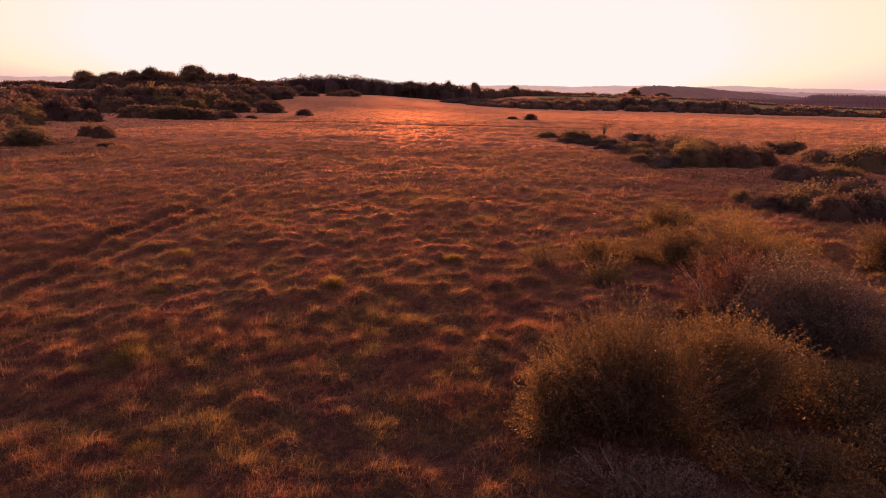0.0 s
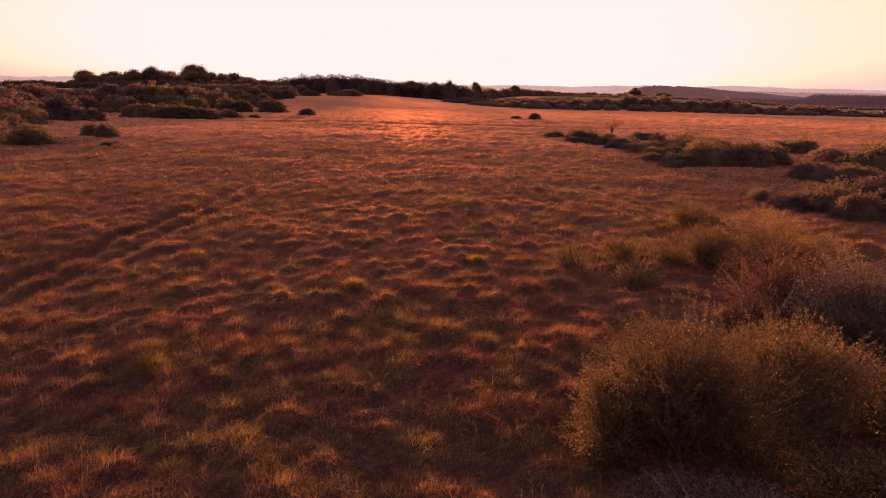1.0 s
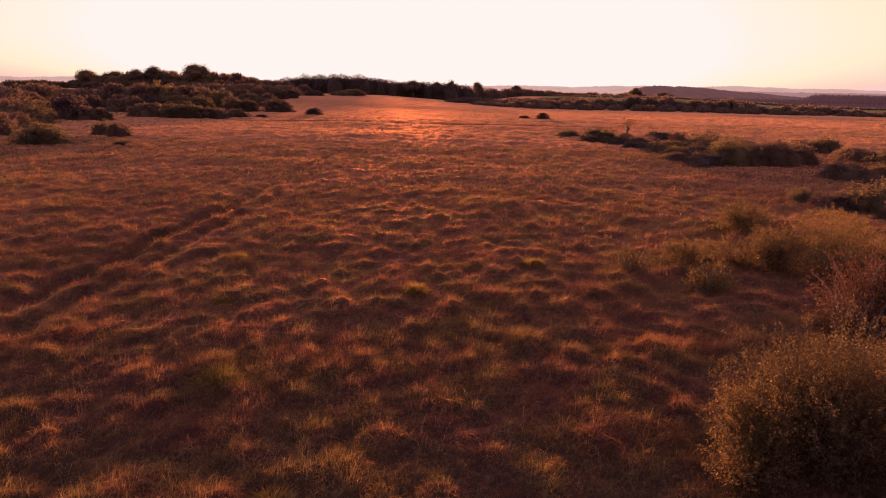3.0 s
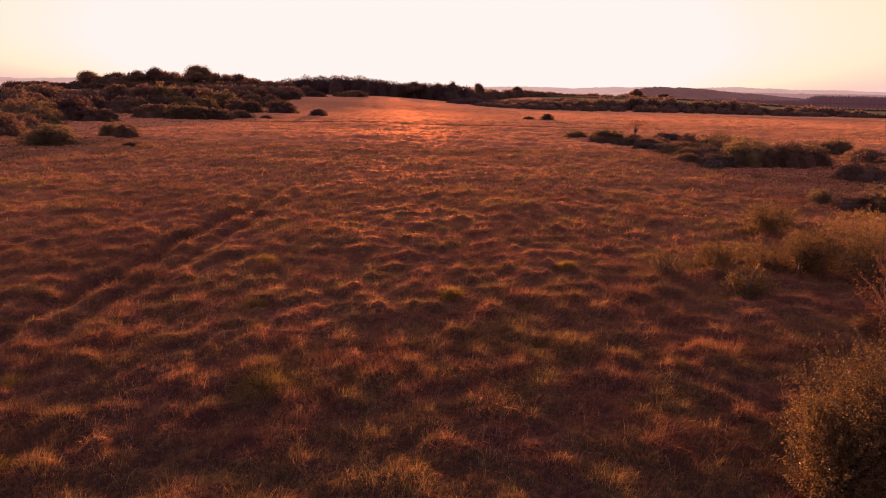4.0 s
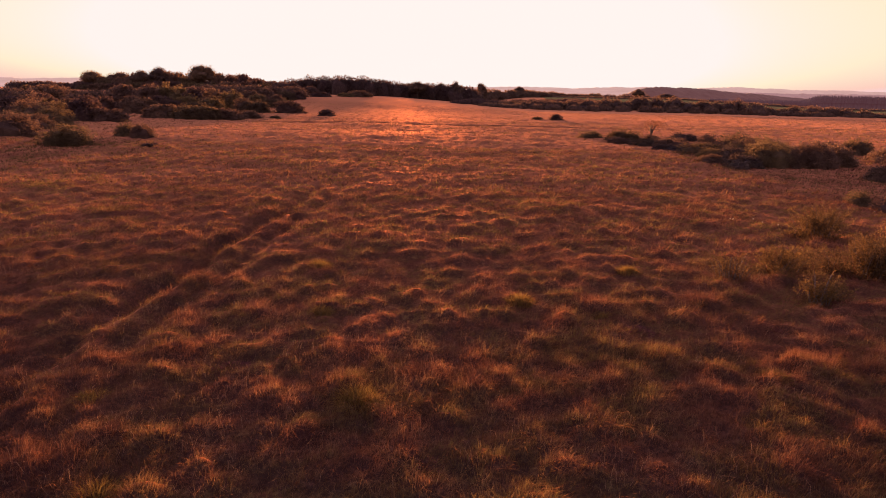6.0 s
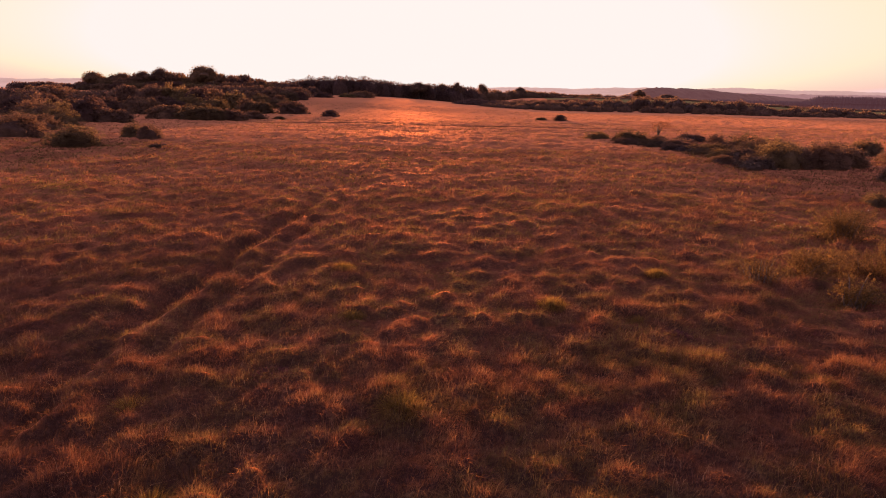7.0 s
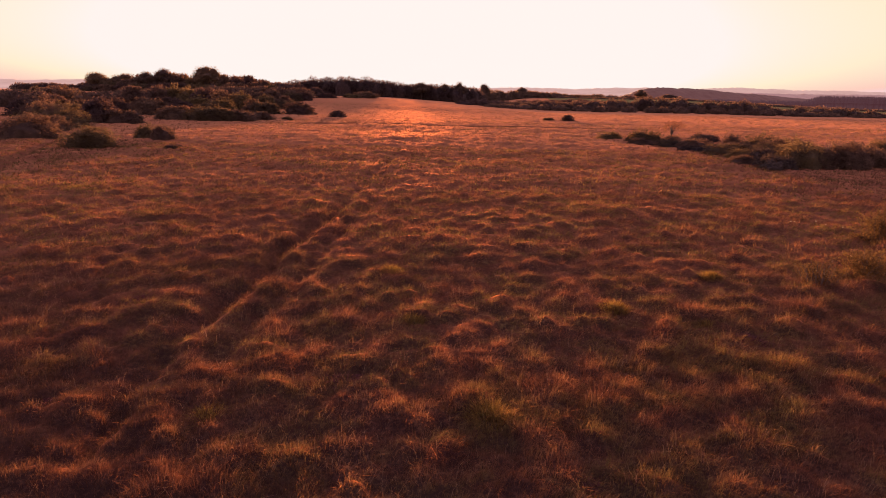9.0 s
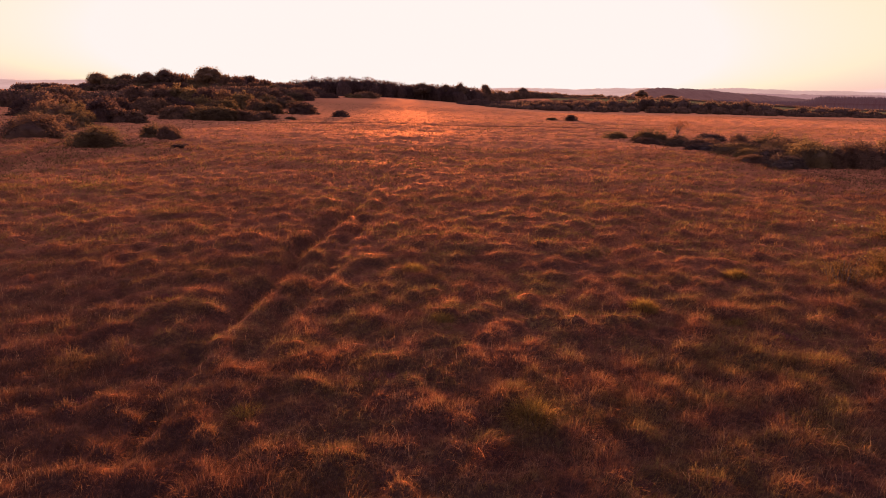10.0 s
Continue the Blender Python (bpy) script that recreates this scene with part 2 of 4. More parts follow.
def tussock(x, y):
    """The tussocks: height, and the offset from the nearest tussock's middle."""
    best, ox, oy = np.zeros_like(x), np.zeros_like(x), np.zeros_like(x)
    heap = np.zeros_like(x)
    for cell, s, tall in ((2.6, 41, 0.06), (0.95, 11, 0.145), (0.52, 17, 0.125), (0.28, 23, 0.08)):
        i0, j0 = np.floor(x / cell), np.floor(y / cell)
        for di in (-1, 0, 1):
            for dj in (-1, 0, 1):
                i, j = i0 + di, j0 + dj
                cx, cy = (i + rnd(i, j, s)) * cell, (j + rnd(i, j, s + 1)) * cell
                r = cell * (0.42 + 0.42 * rnd(i, j, s + 2))
                h = tall * (0.35 + 0.65 * rnd(i, j, s + 3))
                dx, dy = x - cx, (y - cy) * 1.2
                v = h * np.clip(1 - (dx * dx + dy * dy) / (r * r), 0, 1)
                if cell > 2:
                    heap = np.maximum(heap, v)
                    continue
                up = v > best
                best = np.where(up, v, best)
                ox, oy = np.where(up, dx / r, ox), np.where(up, dy / r, oy)
    best = best * (0.8 + 0.8 * (soft_noise(x * 4.1, y * 4.1, 31) + 0.5)) + 0.10 * (soft_noise(x * 2.3, y * 2.3, 32) + 0.5) + 0.07 * (soft_noise(x * 6.1, y * 6.1, 33) + 0.5)
    best = best + 0.8 * heap
    calm = 1 - 1.0 * np.clip(ruts(x, y) - 0.10, 0, 0.25)
    return best * calm, ox, oy


def height(x, y):
    x, y = np.asarray(x, float), np.asarray(y, float)
    return land(x, y) + tussock(x, y)[0] * smooth(700, 90, np.hypot(x + 4, y))


def ground_z(x, y):
    return float(land(np.array([x]), np.array([y]))[0])


# ---- mesh helpers ----
def mesh_of(name, verts, tris=None, quads=None, material=None, shade=False):
    me = bpy.data.meshes.new(name)
    verts = np.asarray(verts, np.float32)
    parts = [(np.asarray(f, np.int32), k) for f, k in ((tris, 3), (quads, 4)) if f is not None and len(f)]
    loops = np.concatenate([f.ravel() for f, k in parts])
    sizes = np.concatenate([np.full(len(f), k, np.int32) for f, k in parts])
    me.vertices.add(len(verts))
    me.vertices.foreach_set("co", verts.ravel())
    me.loops.add(len(loops))
    me.loops.foreach_set("vertex_index", loops)
    me.polygons.add(len(sizes))
    me.polygons.foreach_set("loop_start", np.concatenate(([0], np.cumsum(sizes)[:-1])).astype(np.int32))
    me.polygons.foreach_set("loop_total", sizes)
    if shade:
        me.polygons.foreach_set("use_smooth", np.ones(len(sizes), bool))
    me.update(calc_edges=True)
    if material:
        me.materials.append(material)
    return me


def part(name, me, parent, label=""):
    ob = new(name, me)
    ob.parent = parent
    return tagged(ob, label)


def grid_faces(rows, cols, wrap=False):
    r, c = np.meshgrid(np.arange(rows - 1), np.arange(cols if wrap else cols - 1), indexing="ij")
    a, b = r * cols + c, r * cols + (c + 1) % cols
    return np.stack((a, b, b + cols, a + cols), -1).reshape(-1, 4)


# ---- ground ----
def make_ground():
    front = np.arange(-58, 58, 0.29)
    rest = np.arange(58, 302, 3.0)
    ang = np.radians(np.concatenate((front, rest)))
    rad = np.concatenate((np.geomspace(0.4, 150, 500), np.geomspace(155, 4900, 85)))
    a, r = np.meshgrid(ang, rad)
    x, y = -4 + r * np.sin(a), r * np.cos(a)
    z = height(x, y)
    verts = np.stack((x, y, z), -1).reshape(-1, 3)
    n = len(ang)
    quads = grid_faces(len(rad), n, wrap=True)
    verts = np.vstack((verts, [[-4, 0, 0]]))
    cap = np.stack((np.full(n, len(verts) - 1), (np.arange(n) + 1) % n, np.arange(n)), -1)
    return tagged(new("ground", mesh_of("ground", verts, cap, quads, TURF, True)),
                  "rough tussocky moorland turf in rust and straw colours", "ground", kind="structure")


make_ground()


def blades(rng, x, y, z, tall, lean_x, lean_y, wide, steps=2):
    """Curved grass blades as verts and triangles; each arches over along its lean."""
    n = len(x)
    turn = rng.uniform(0, 2 * np.pi, n)
    sx, sy = np.cos(turn) * wide / 2, np.sin(turn) * wide / 2
    rows = []
    for k in range(steps):
        f = k / steps
        w = 1 - 0.45 * f
        px, py, pz = x + lean_x * tall * f * f, y + lean_y * tall * f * f, z + tall * (f - 0.25 * f * f)
        rows += [np.stack((px - sx * w, py - sy * w, pz), -1), np.stack((px + sx * w, py + sy * w, pz), -1)]
    rows.append(np.stack((x + lean_x * tall, y + lean_y * tall, z + tall * (0.80 - 0.25 * np.hypot(lean_x, lean_y))), -1))
    per = len(rows)
    verts = np.stack(rows, 1).reshape(-1, 3)
    base = (np.arange(n) * per)[:, None]
    tris = []
    for k in range(steps - 1):
        tris += [base + np.array([[2 * k, 2 * k + 1, 2 * k + 3]]), base + np.array([[2 * k, 2 * k + 3, 2 * k + 2]])]
    tris.append(base + np.array([[2 * steps - 2, 2 * steps - 1, 2 * steps]]))
    return verts, np.concatenate(tris)


def make_grass():
    rng = np.random.default_rng(5)
    allv, allt, total = [], [], 0
    for y0, y1, count, wide, steps, tall in ((3.5, 9, 240000, 0.0042, 2, 0.82), (9, 14, 300000, 0.0050, 2, 0.85), (14, 22, 390000, 0.009, 1, 0.8),
                                             (22, 35, 320000, 0.019, 1, 0.9), (35, 60, 240000, 0.046, 1, 0.95), (60, 120, 160000, 0.09, 1, 0.75), (120, 210, 130000, 0.15, 1, 0.55)):
        y = rng.uniform(y0, y1, count)
        lo, hi = -8.5 - 0.80 * (y - 3), 0.5 + 0.80 * y
        keep = rng.uniform(0, 1, count) < (hi - lo) / ((8.5 + 0.5) + 0.80 * (2 * y1 - 3))
        y, lo, hi = y[keep], lo[keep], hi[keep]
        x = rng.uniform(lo, hi)
        t, ox, oy = tussock(x, y)
        keep = rng.uniform(0, 1, len(x)) < 0.24 + 2.2 * t
        x, y, t, ox, oy = x[keep], y[keep], t[keep], ox[keep], oy[keep]
        patch = 0.7 + 0.9 * (soft_noise(x * 0.5, y * 0.5, 21) + 0.5)
        length = tall * (0.13 + 0.30 * t) * patch * rng.uniform(0.55, 1.35, len(x))
        lx = 0.85 * ox + rng.normal(0, 0.45, len(x)) + 0.25
        ly = 0.85 * oy + rng.normal(0, 0.45, len(x)) - 0.15
        v, f = blades(rng, x, y, land(x, y) + t - 0.02, length, lx, ly, wide * rng.uniform(0.6, 1.4, len(x)), steps)
        allv.append(v), allt.append(f + total)
        total += len(v)
    tagged(new("moor_grass", mesh_of("moor_grass", np.concatenate(allv), np.concatenate(allt), None, MOOR_GRASS)),
           "rust and straw coloured purple moor grass in arching tussocks", "grass", kind="stuff")


make_grass()


def make_stalks():
    """Thin bleached flower stalks that stand out of the tussocks close by."""
    rng = np.random.default_rng(15)
    n = 26000
    y = rng.uniform(5.5, 20, n)
    x = rng.uniform(-9 - 0.8 * (y - 3), 0.5 + 0.8 * y)
    t = tussock(x, y)[0]
    keep = (t > 0.08) & (soft_noise(x * 0.8, y * 0.8, 51) > -0.1)
    x, y, t = x[keep], y[keep], t[keep]
    n = len(x)
    v, f = blades(rng, x, y, land(x, y) + t - 0.02, rng.uniform(0.18, 0.40, n), rng.normal(0.15, 0.55, n), rng.normal(0, 0.55, n), rng.uniform(0.0018, 0.0035, n), 2)
    tagged(new("dead_stalks", mesh_of("dead_stalks", v, f, None, STRAW)), "thin bleached dead grass stalks above the tussocks", "grass", kind="stuff")


make_stalks()


# ---- shrubs and trees ----
def leaf_mesh(rng, pts, out, length, wide):
    """Folded, pointed leaves at pts that lean along out, two triangles each."""
    n = len(pts)
    d = out + rng.normal(0, 0.7, (n, 3))
    d /= np.linalg.norm(d, axis=1)[:, None] + 1e-9
    s = np.cross(d, rng.normal(0, 1, (n, 3)))
    s /= np.linalg.norm(s, axis=1)[:, None] + 1e-9
    l = (length * rng.uniform(0.6, 1.35, n))[:, None]
    w = (wide * rng.uniform(0.7, 1.3, n))[:, None]
    up = np.cross(s, d) * w * 0.35
    verts = np.stack((pts, pts + d * l * 0.5 + s * w * 0.5 + up, pts + d * l, pts + d * l * 0.5 - s * w * 0.5 + up), 1).reshape(-1, 3)
    b = (np.arange(n) * 4)[:, None]
    return verts, np.concatenate((b + np.array([[0, 1, 2]]), b + np.array([[0, 2, 3]])))


def tubes(lines, radii, sides=5):
    """Tapered tubes along polylines: lines (n, k, 3), radii (n, k)."""
    n, k, _ = lines.shape
    a = np.arange(sides) * 2 * np.pi / sides
    ring = np.stack((np.cos(a), np.sin(a), 0 * a), -1)
    verts = (lines[:, :, None, :] + ring[None, None] * radii[:, :, None, None]).reshape(-1, 3)
    q = grid_faces(k, sides, wrap=True)
    quads = (np.arange(n) * k * sides)[:, None, None] + q[None]
    return verts, quads.reshape(-1, 4)


def cores(rng, centres, radii, rings=5, sides=9):
    """Lumpy closed hearts of crowns, where the leaves are too close to see through."""
    th = np.linspace(0.12, np.pi - 0.12, rings)
    ph = np.arange(sides) * 2 * np.pi / sides
    t, p = np.meshgrid(th, ph, indexing="ij")
    unit = np.stack((np.sin(t) * np.cos(p), np.sin(t) * np.sin(p), np.cos(t)), -1).reshape(-1, 3)
    n = len(centres)
    verts = centres[:, None] + unit[None] * radii[:, None] * rng.uniform(0.78, 1.08, (n, len(unit), 1))
    q = grid_faces(rings, sides, wrap=True)
    return verts.reshape(-1, 3), ((np.arange(n) * len(unit))[:, None, None] + q[None]).reshape(-1, 4)


def shoots(rng, w, d, h, count, lobes, upright, skirts=0.12, base=0.16, low=-0.35):
    """Curved shoots from a stool at the ground to the skin of a lumpy crown."""
    cx = np.array([(rng.uniform(-0.30, 0.30) * w, rng.uniform(-0.30, 0.30) * d, rng.uniform(0.44, 0.68) * h) for _ in range(lobes)])
    rr = np.array([(rng.uniform(0.24, 0.36) * w, rng.uniform(0.24, 0.36) * d, rng.uniform(0.26, 0.36) * h) for _ in range(lobes)])
    dome = 1.08 - 2.6 * (cx[:, 0] / w) ** 2 - 1.2 * (cx[:, 1] / d) ** 2        # the crown falls away to its sides
    cx[:, 2], rr[:, 2] = cx[:, 2] * dome, rr[:, 2] * dome
    k = rng.integers(0, lobes, count)
    way = rng.normal(0, 1, (count, 3))
    way[:, 2] = np.where(way[:, 2] < low, -way[:, 2], way[:, 2])
    way /= np.linalg.norm(way, axis=1)[:, None]
    end = cx[k] + way * rr[k] * rng.uniform(0.78, 1.04, (count, 1))
    end[:, 2] += h * upright * rng.uniform(0, 1, count) ** 4
    end[:, 2] = np.maximum(end[:, 2], 0.10 * h)
    skirt = rng.uniform(0, 1, count) < skirts
    a, q = rng.uniform(0, 2 * np.pi, count), rng.uniform(0.62, 1.0, count)
    end = np.where(skirt[:, None], np.stack((np.cos(a) * q * 0.42 * w, np.sin(a) * q * 0.42 * d, h * rng.uniform(0.06, 0.36, count)), -1), end)
    start = np.stack((cx[k, 0] * 0.5 + rng.normal(0, base * w * 0.4, count), cx[k, 1] * 0.5 + rng.normal(0, base * d * 0.4, count), np.zeros(count)), -1)
    ctrl = start * 0.55 + end * 0.45
    ctrl[:, 2] = end[:, 2] * 0.72
    return start, ctrl, end, cx, rr


def bezier(start, ctrl, end, t):
    t = t[..., None]
    return (1 - t) ** 2 * start + 2 * t * (1 - t) * ctrl + t * t * end


def shrub(name, seed, w, d, h, count, per, leaf, wide, material, bark, lobes=7, upright=0.12, drawn=60, sides=4, thick=0.018, label="", category="shrub", stems=9, inner=5.0, skin=9, skirts=0.28, foot=0.85):
    """A many-stemmed shrub on its own: bare branches and a crown of single leaves."""
    rng = np.random.default_rng(seed)
    root = tagged(new(name), label, category)
    root.empty_display_size = 0.2
    start, ctrl, end, cx, rr = shoots(rng, w, d, h, count, lobes, upright, skirts)
    m = min(drawn, count)
    t = np.tile(np.linspace(0, 1, 6), (m, 1))
    line = bezier(start[:m, None], ctrl[:m, None], end[:m, None], t)
    line[:, 1:-1] += rng.normal(0, 0.012 * h, (m, 4, 3))
    line[:, 0, 2] = -0.12
    rad = thick * np.linspace(1, 0.18, 6)[None] * rng.uniform(0.5, 1.3, (m, 1))
    for i in range(min(stems, m)):
        v, q = tubes(line[i:i + 1], rad[i:i + 1] * 1.6, sides + 1)
        part("stem", mesh_of("stem", v, None, q, bark, True), root)
    v, q = tubes(line[stems:], rad[stems:], sides)
    tagged(part("brushwood", mesh_of("brushwood", v, None, q, bark, True), root, "thin bare twigs"), kind="stuff")
    tt = 1 - rng.beta(1.0, 1.9, (count, per)) * 0.9
    pts = bezier(start[:, None], ctrl[:, None], end[:, None], tt).reshape(-1, 3)
    spread = 0.018 * (w + h) / 2
    pts = pts + rng.normal(0, 1, pts.shape) * spread * (1.25 - tt.reshape(-1, 1) * 0.98)
    pts[:, 2] = np.maximum(pts[:, 2], 0.04)
    out = np.repeat(end - start, per, 0)
    out /= np.linalg.norm(out, axis=1)[:, None]
    v, f = leaf_mesh(rng, pts, out * 0.7, leaf, wide)
    fill = int(inner * count)                      # coarse leaves added inside the crown to block the sun behind it
    if fill:
        way = rng.normal(0, 1, (fill, 3))
        way /= np.linalg.norm(way, axis=1)[:, None]
        k = rng.integers(0, lobes, fill)
        p = cx[k] * np.array((1, 1, 0.85)) + way * rr[k] * rng.uniform(0, 0.8, (fill, 1)) ** 0.6
        p[:, 2] = np.maximum(p[:, 2] * rng.uniform(0.55, 1.0, fill), 0.05)
        v2, f2 = leaf_mesh(rng, p, way, 1.7 * leaf, 2.0 * wide)
        v, f = np.vstack((v, v2)), np.vstack((f, f2 + len(v)))
    n = int(skin * count)                          # the close outer leaves of the crown's lobes
    way = rng.normal(0, 1, (n, 3))
    way[:, 2] = np.where(way[:, 2] < -0.2, -way[:, 2], way[:, 2])
    way /= np.linalg.norm(way, axis=1)[:, None]
    k = rng.integers(0, lobes, n)
    p = cx[k] + way * rr[k] * (rng.uniform(0.86, 1.0, (n, 1)) + 0.05 * rng.normal(0, 1, (n, 1)))
    v2, f2 = leaf_mesh(rng, p, way * 0.5 + np.array((0, 0, 0.3)), leaf * 1.1, wide * 1.2)
    v, f = np.vstack((v, v2)), np.vstack((f, f2 + len(v)))
    at = v.reshape(-1, 4, 3)[:, 0]                  # the crown draws in towards its foot
    keep = np.hypot(at[:, 0] / (0.5 * w), at[:, 1] / (0.5 * d)) < foot + 1.5 * at[:, 2] / h
    v = v.reshape(-1, 4, 3)[keep].reshape(-1, 3)
    b = (np.arange(len(v) // 4) * 4)[:, None]
    f = np.concatenate((b + np.array([[0, 1, 2]]), b + np.array([[0, 2, 3]])))
    part("foliage", mesh_of("foliage", v, f, None, material), root)
    return root


def tree(name, seed, w, h, clumps, leaf, material, label, crown_low=0.25, lobes=11, d=None, category="tree", heart=0.66):
    """A tree: tapered trunk, limbs and an uneven crown of leaf sprays."""
    rng = np.random.default_rng(seed)
    d = d or w
    root = tagged(new(name), label, category)
    lean = rng.normal(0, 0.03 * w, 2)
    zs = np.linspace(-0.4, 0.75 * h, 7)
    trunk = np.stack((lean[0] * zs / h + rng.normal(0, 0.01 * w, 7), lean[1] * zs / h + rng.normal(0, 0.01 * w, 7), zs), -1)[None]
    v, q = tubes(trunk, (0.035 * h * np.linspace(1, 0.25, 7) * np.where(np.arange(7) == 0, 1.3, 1))[None], 8)
    part("trunk", mesh_of("trunk", v, None, q, BARK, True), root)
    rho, th = 0.37 * np.sqrt(rng.uniform(0, 1, lobes)), rng.uniform(0, 2 * np.pi, lobes)
    dome = np.sqrt(1 - (rho / 0.42) ** 2)
    c = np.stack((rho * np.cos(th) * w, rho * np.sin(th) * d, h * (crown_low + 0.22 + (0.58 - crown_low) * dome * rng.uniform(0.6, 1.0, lobes))), -1)
    c[0] = (0, 0, 0.76 * h)
    r = np.stack((rng.uniform(0.19, 0.28, lobes) * w, rng.uniform(0.19, 0.28, lobes) * d, rng.uniform(0.14, 0.20, lobes) * h), -1)
    s = np.zeros((lobes, 3))
    s[:, 2] = h * rng.uniform(0.22, 0.45, lobes)
    ctrl = s * 0.5 + c * 0.5
    ctrl[:, 2] += 0.05 * h
    line = bezier(s[:, None], ctrl[:, None], c[:, None], np.tile(np.linspace(0, 1, 5), (lobes, 1)))
    for i in range(lobes):
        v, q = tubes(line[i:i + 1], 0.013 * h * np.linspace(1, 0.3, 5)[None], 5)
        part("limb", mesh_of("limb", v, None, q, BARK, True), root)
    k = rng.integers(0, lobes, clumps)
    way = rng.normal(0, 1, (clumps, 3))
    way /= np.linalg.norm(way, axis=1)[:, None]
    pts = c[k] + way * r[k] * rng.uniform(0.45, 1.0, (clumps, 1)) ** 0.5 * (1 + 0.09 * rng.normal(0, 1, (clumps, 1)))
    v, f = leaf_mesh(rng, pts, way * 0.3, leaf, leaf * 0.8)
    cv, cq = cores(rng, c, r * heart) if heart else (np.zeros((0, 3)), np.zeros((0, 4), int))
    part("crown", mesh_of("crown", np.vstack((v, cv)), f, cq + len(v), material), root)
    return root


def stand(ob, x, y, turn=0.0, scale=1.0, sink=0.05):
    """Puts a thing on the land."""
    s = scale if isinstance(scale, tuple) else (scale, scale, scale)
    return Matrix.Translation((x, y, ground_z(x, y) - sink)) @ Matrix.Rotation(radians(turn), 4, "Z") @ Matrix.Diagonal((*s, 1))


def put(ob, x, y, turn=0.0, scale=1.0):
    ob.matrix_basis = stand(ob, x, y, turn, scale)
    return ob


# near shrubs beside the wet hollow
put(shrub("willow_bush", 31, 3.0, 2.7, 1.95, 1050, 76, 0.027, 0.0135, WILLOW, BARK, 8, 0.42, 110, thick=0.014, inner=8.0, skirts=0.03, foot=0.45,
          label="dense sallow willow bush with olive leaves, upright shoot tips"), 3.0, 9.35)
put(shrub("willow_bush", 48, 2.1, 2.0, 1.36, 460, 70, 0.027, 0.0135, WILLOW, BARK, 5, 0.40, 70, thick=0.012, inner=8.0, skirts=0.03, foot=0.45,
          label="low sallow willow shoulder against the taller bush"), 1.75, 9.2)
put(shrub("willow_bush", 32, 2.6, 2.4, 1.9, 850, 74, 0.027, 0.0135, WILLOW, BARK, 6, 0.30, 80, thick=0.014, inner=8.0, skirts=0.03, foot=0.45,
          label="rounded sallow willow bush grown against its larger neighbour"), 4.7, 9.7)
put(shrub("birch_bush", 33, 3.2, 2.6, 2.15, 420, 56, 0.036, 0.022, BIRCH, PALE_BARK, 7, 0.15, 90, thick=0.026, inner=0.3, skin=3,
          label="young birch bush with russet leaves, pale forking stems"), 7.0, 14.6)
put(shrub("willow_bush", 34, 2.5, 2.1, 1.5, 380, 62, 0.034, 0.019, YELLOW_WILLOW, BARK, 5, 0.22, 50,
          label="small yellow-green sallow bush beside the birch"), 7.2, 19.7)
put(shrub("willow_bush", 35, 4.2, 3.0, 1.95, 540, 62, 0.034, 0.019, YELLOW_WILLOW, BARK, 6, 0.16, 60,
          label="broad yellow-olive sallow bush behind the birch"), 9.8, 20.0)
put(shrub("grey_willow_bush", 36, 4.2, 2.9, 2.2, 640, 54, 0.040, 0.019, GREY_WILLOW, BARK, 8, 0.22, 90,
          label="grey-leaved willow bush, broad and dense"), 8.2, 12.9)
put(shrub("grey_willow_bush", 37, 2.3, 1.8, 0.85, 240, 44, 0.034, 0.016, GREY_WILLOW, BARK, 5, 0.3, 60,
          label="low grey-leaved willow scrub at the bush's foot"), 2.6, 7.2)
put(shrub("willow_bush", 38, 3.2, 2.6, 1.25, 380, 40, 0.042, 0.02, WILLOW, BARK, 7, 0.2, 50,
          label="dark low willow scrub in the shade"), 6.7, 9.7)
put(shrub("willow_bush", 45, 3.4, 2.8, 1.6, 380, 40, 0.042, 0.02, WILLOW, BARK, 7, 0.2, 50,
          label="dense shaded willow bush beyond the sallow"), 9.0, 10.6)
put(shrub("willow_bush", 46, 3.0, 2.4, 1.0, 300, 36, 0.042, 0.02, WILLOW, BARK, 6, 0.2, 40,
          label="low spreading willow in deep shade"), 6.4, 7.7)
put(shrub("willow_bush", 47, 2.6, 2.0, 0.8, 260, 36, 0.042, 0.02, WILLOW, BARK, 6, 0.2, 40,
          label="low dark willow at the sallow's foot"), 4.75, 7.6)
put(shrub("willow_sapling", 39, 2.4, 1.9, 0.95, 260, 44, 0.038, 0.020, YELLOW_WILLOW, BARK, 6, 0.35, 50, skirts=0.4,
          inner=1.0, skin=2, label="loose willow sapling with sparse pale leaves"), 5.15, 20.0)
put(shrub("willow_sapling", 40, 1.4, 1.1, 0.9, 90, 26, 0.042, 0.022, YELLOW_WILLOW, BARK, 4, 0.35, 40,
          inner=0.0, skin=0, label="thin young willow sapling among the grass"), 3.3, 19.3)
put(shrub("willow_sapling", 41, 1.9, 1.3, 0.85, 130, 40, 0.040, 0.02, YELLOW_WILLOW, BARK, 4, 0.4, 40,
          inner=0.5, skin=4, label="pale-leaved low sapling with upright tips"), 4.5, 17.3)
put(shrub("willow_bush", 42, 2.7, 2.2, 1.4, 300, 62, 0.036, 0.019, WILLOW, BARK, 6, 0.3, 50, skin=3, skirts=0.4,
          label="round olive sallow bush standing in the grass"), 9.0, 25.0)
put(shrub("willow_bush", 43, 2.2, 2.0, 1.8, 320, 56, 0.036, 0.020, YELLOW_WILLOW, BARK, 5, 0.15, 50,
          label="tall yellow-green sallow bush at the moor's edge"), 14.2, 19.6)
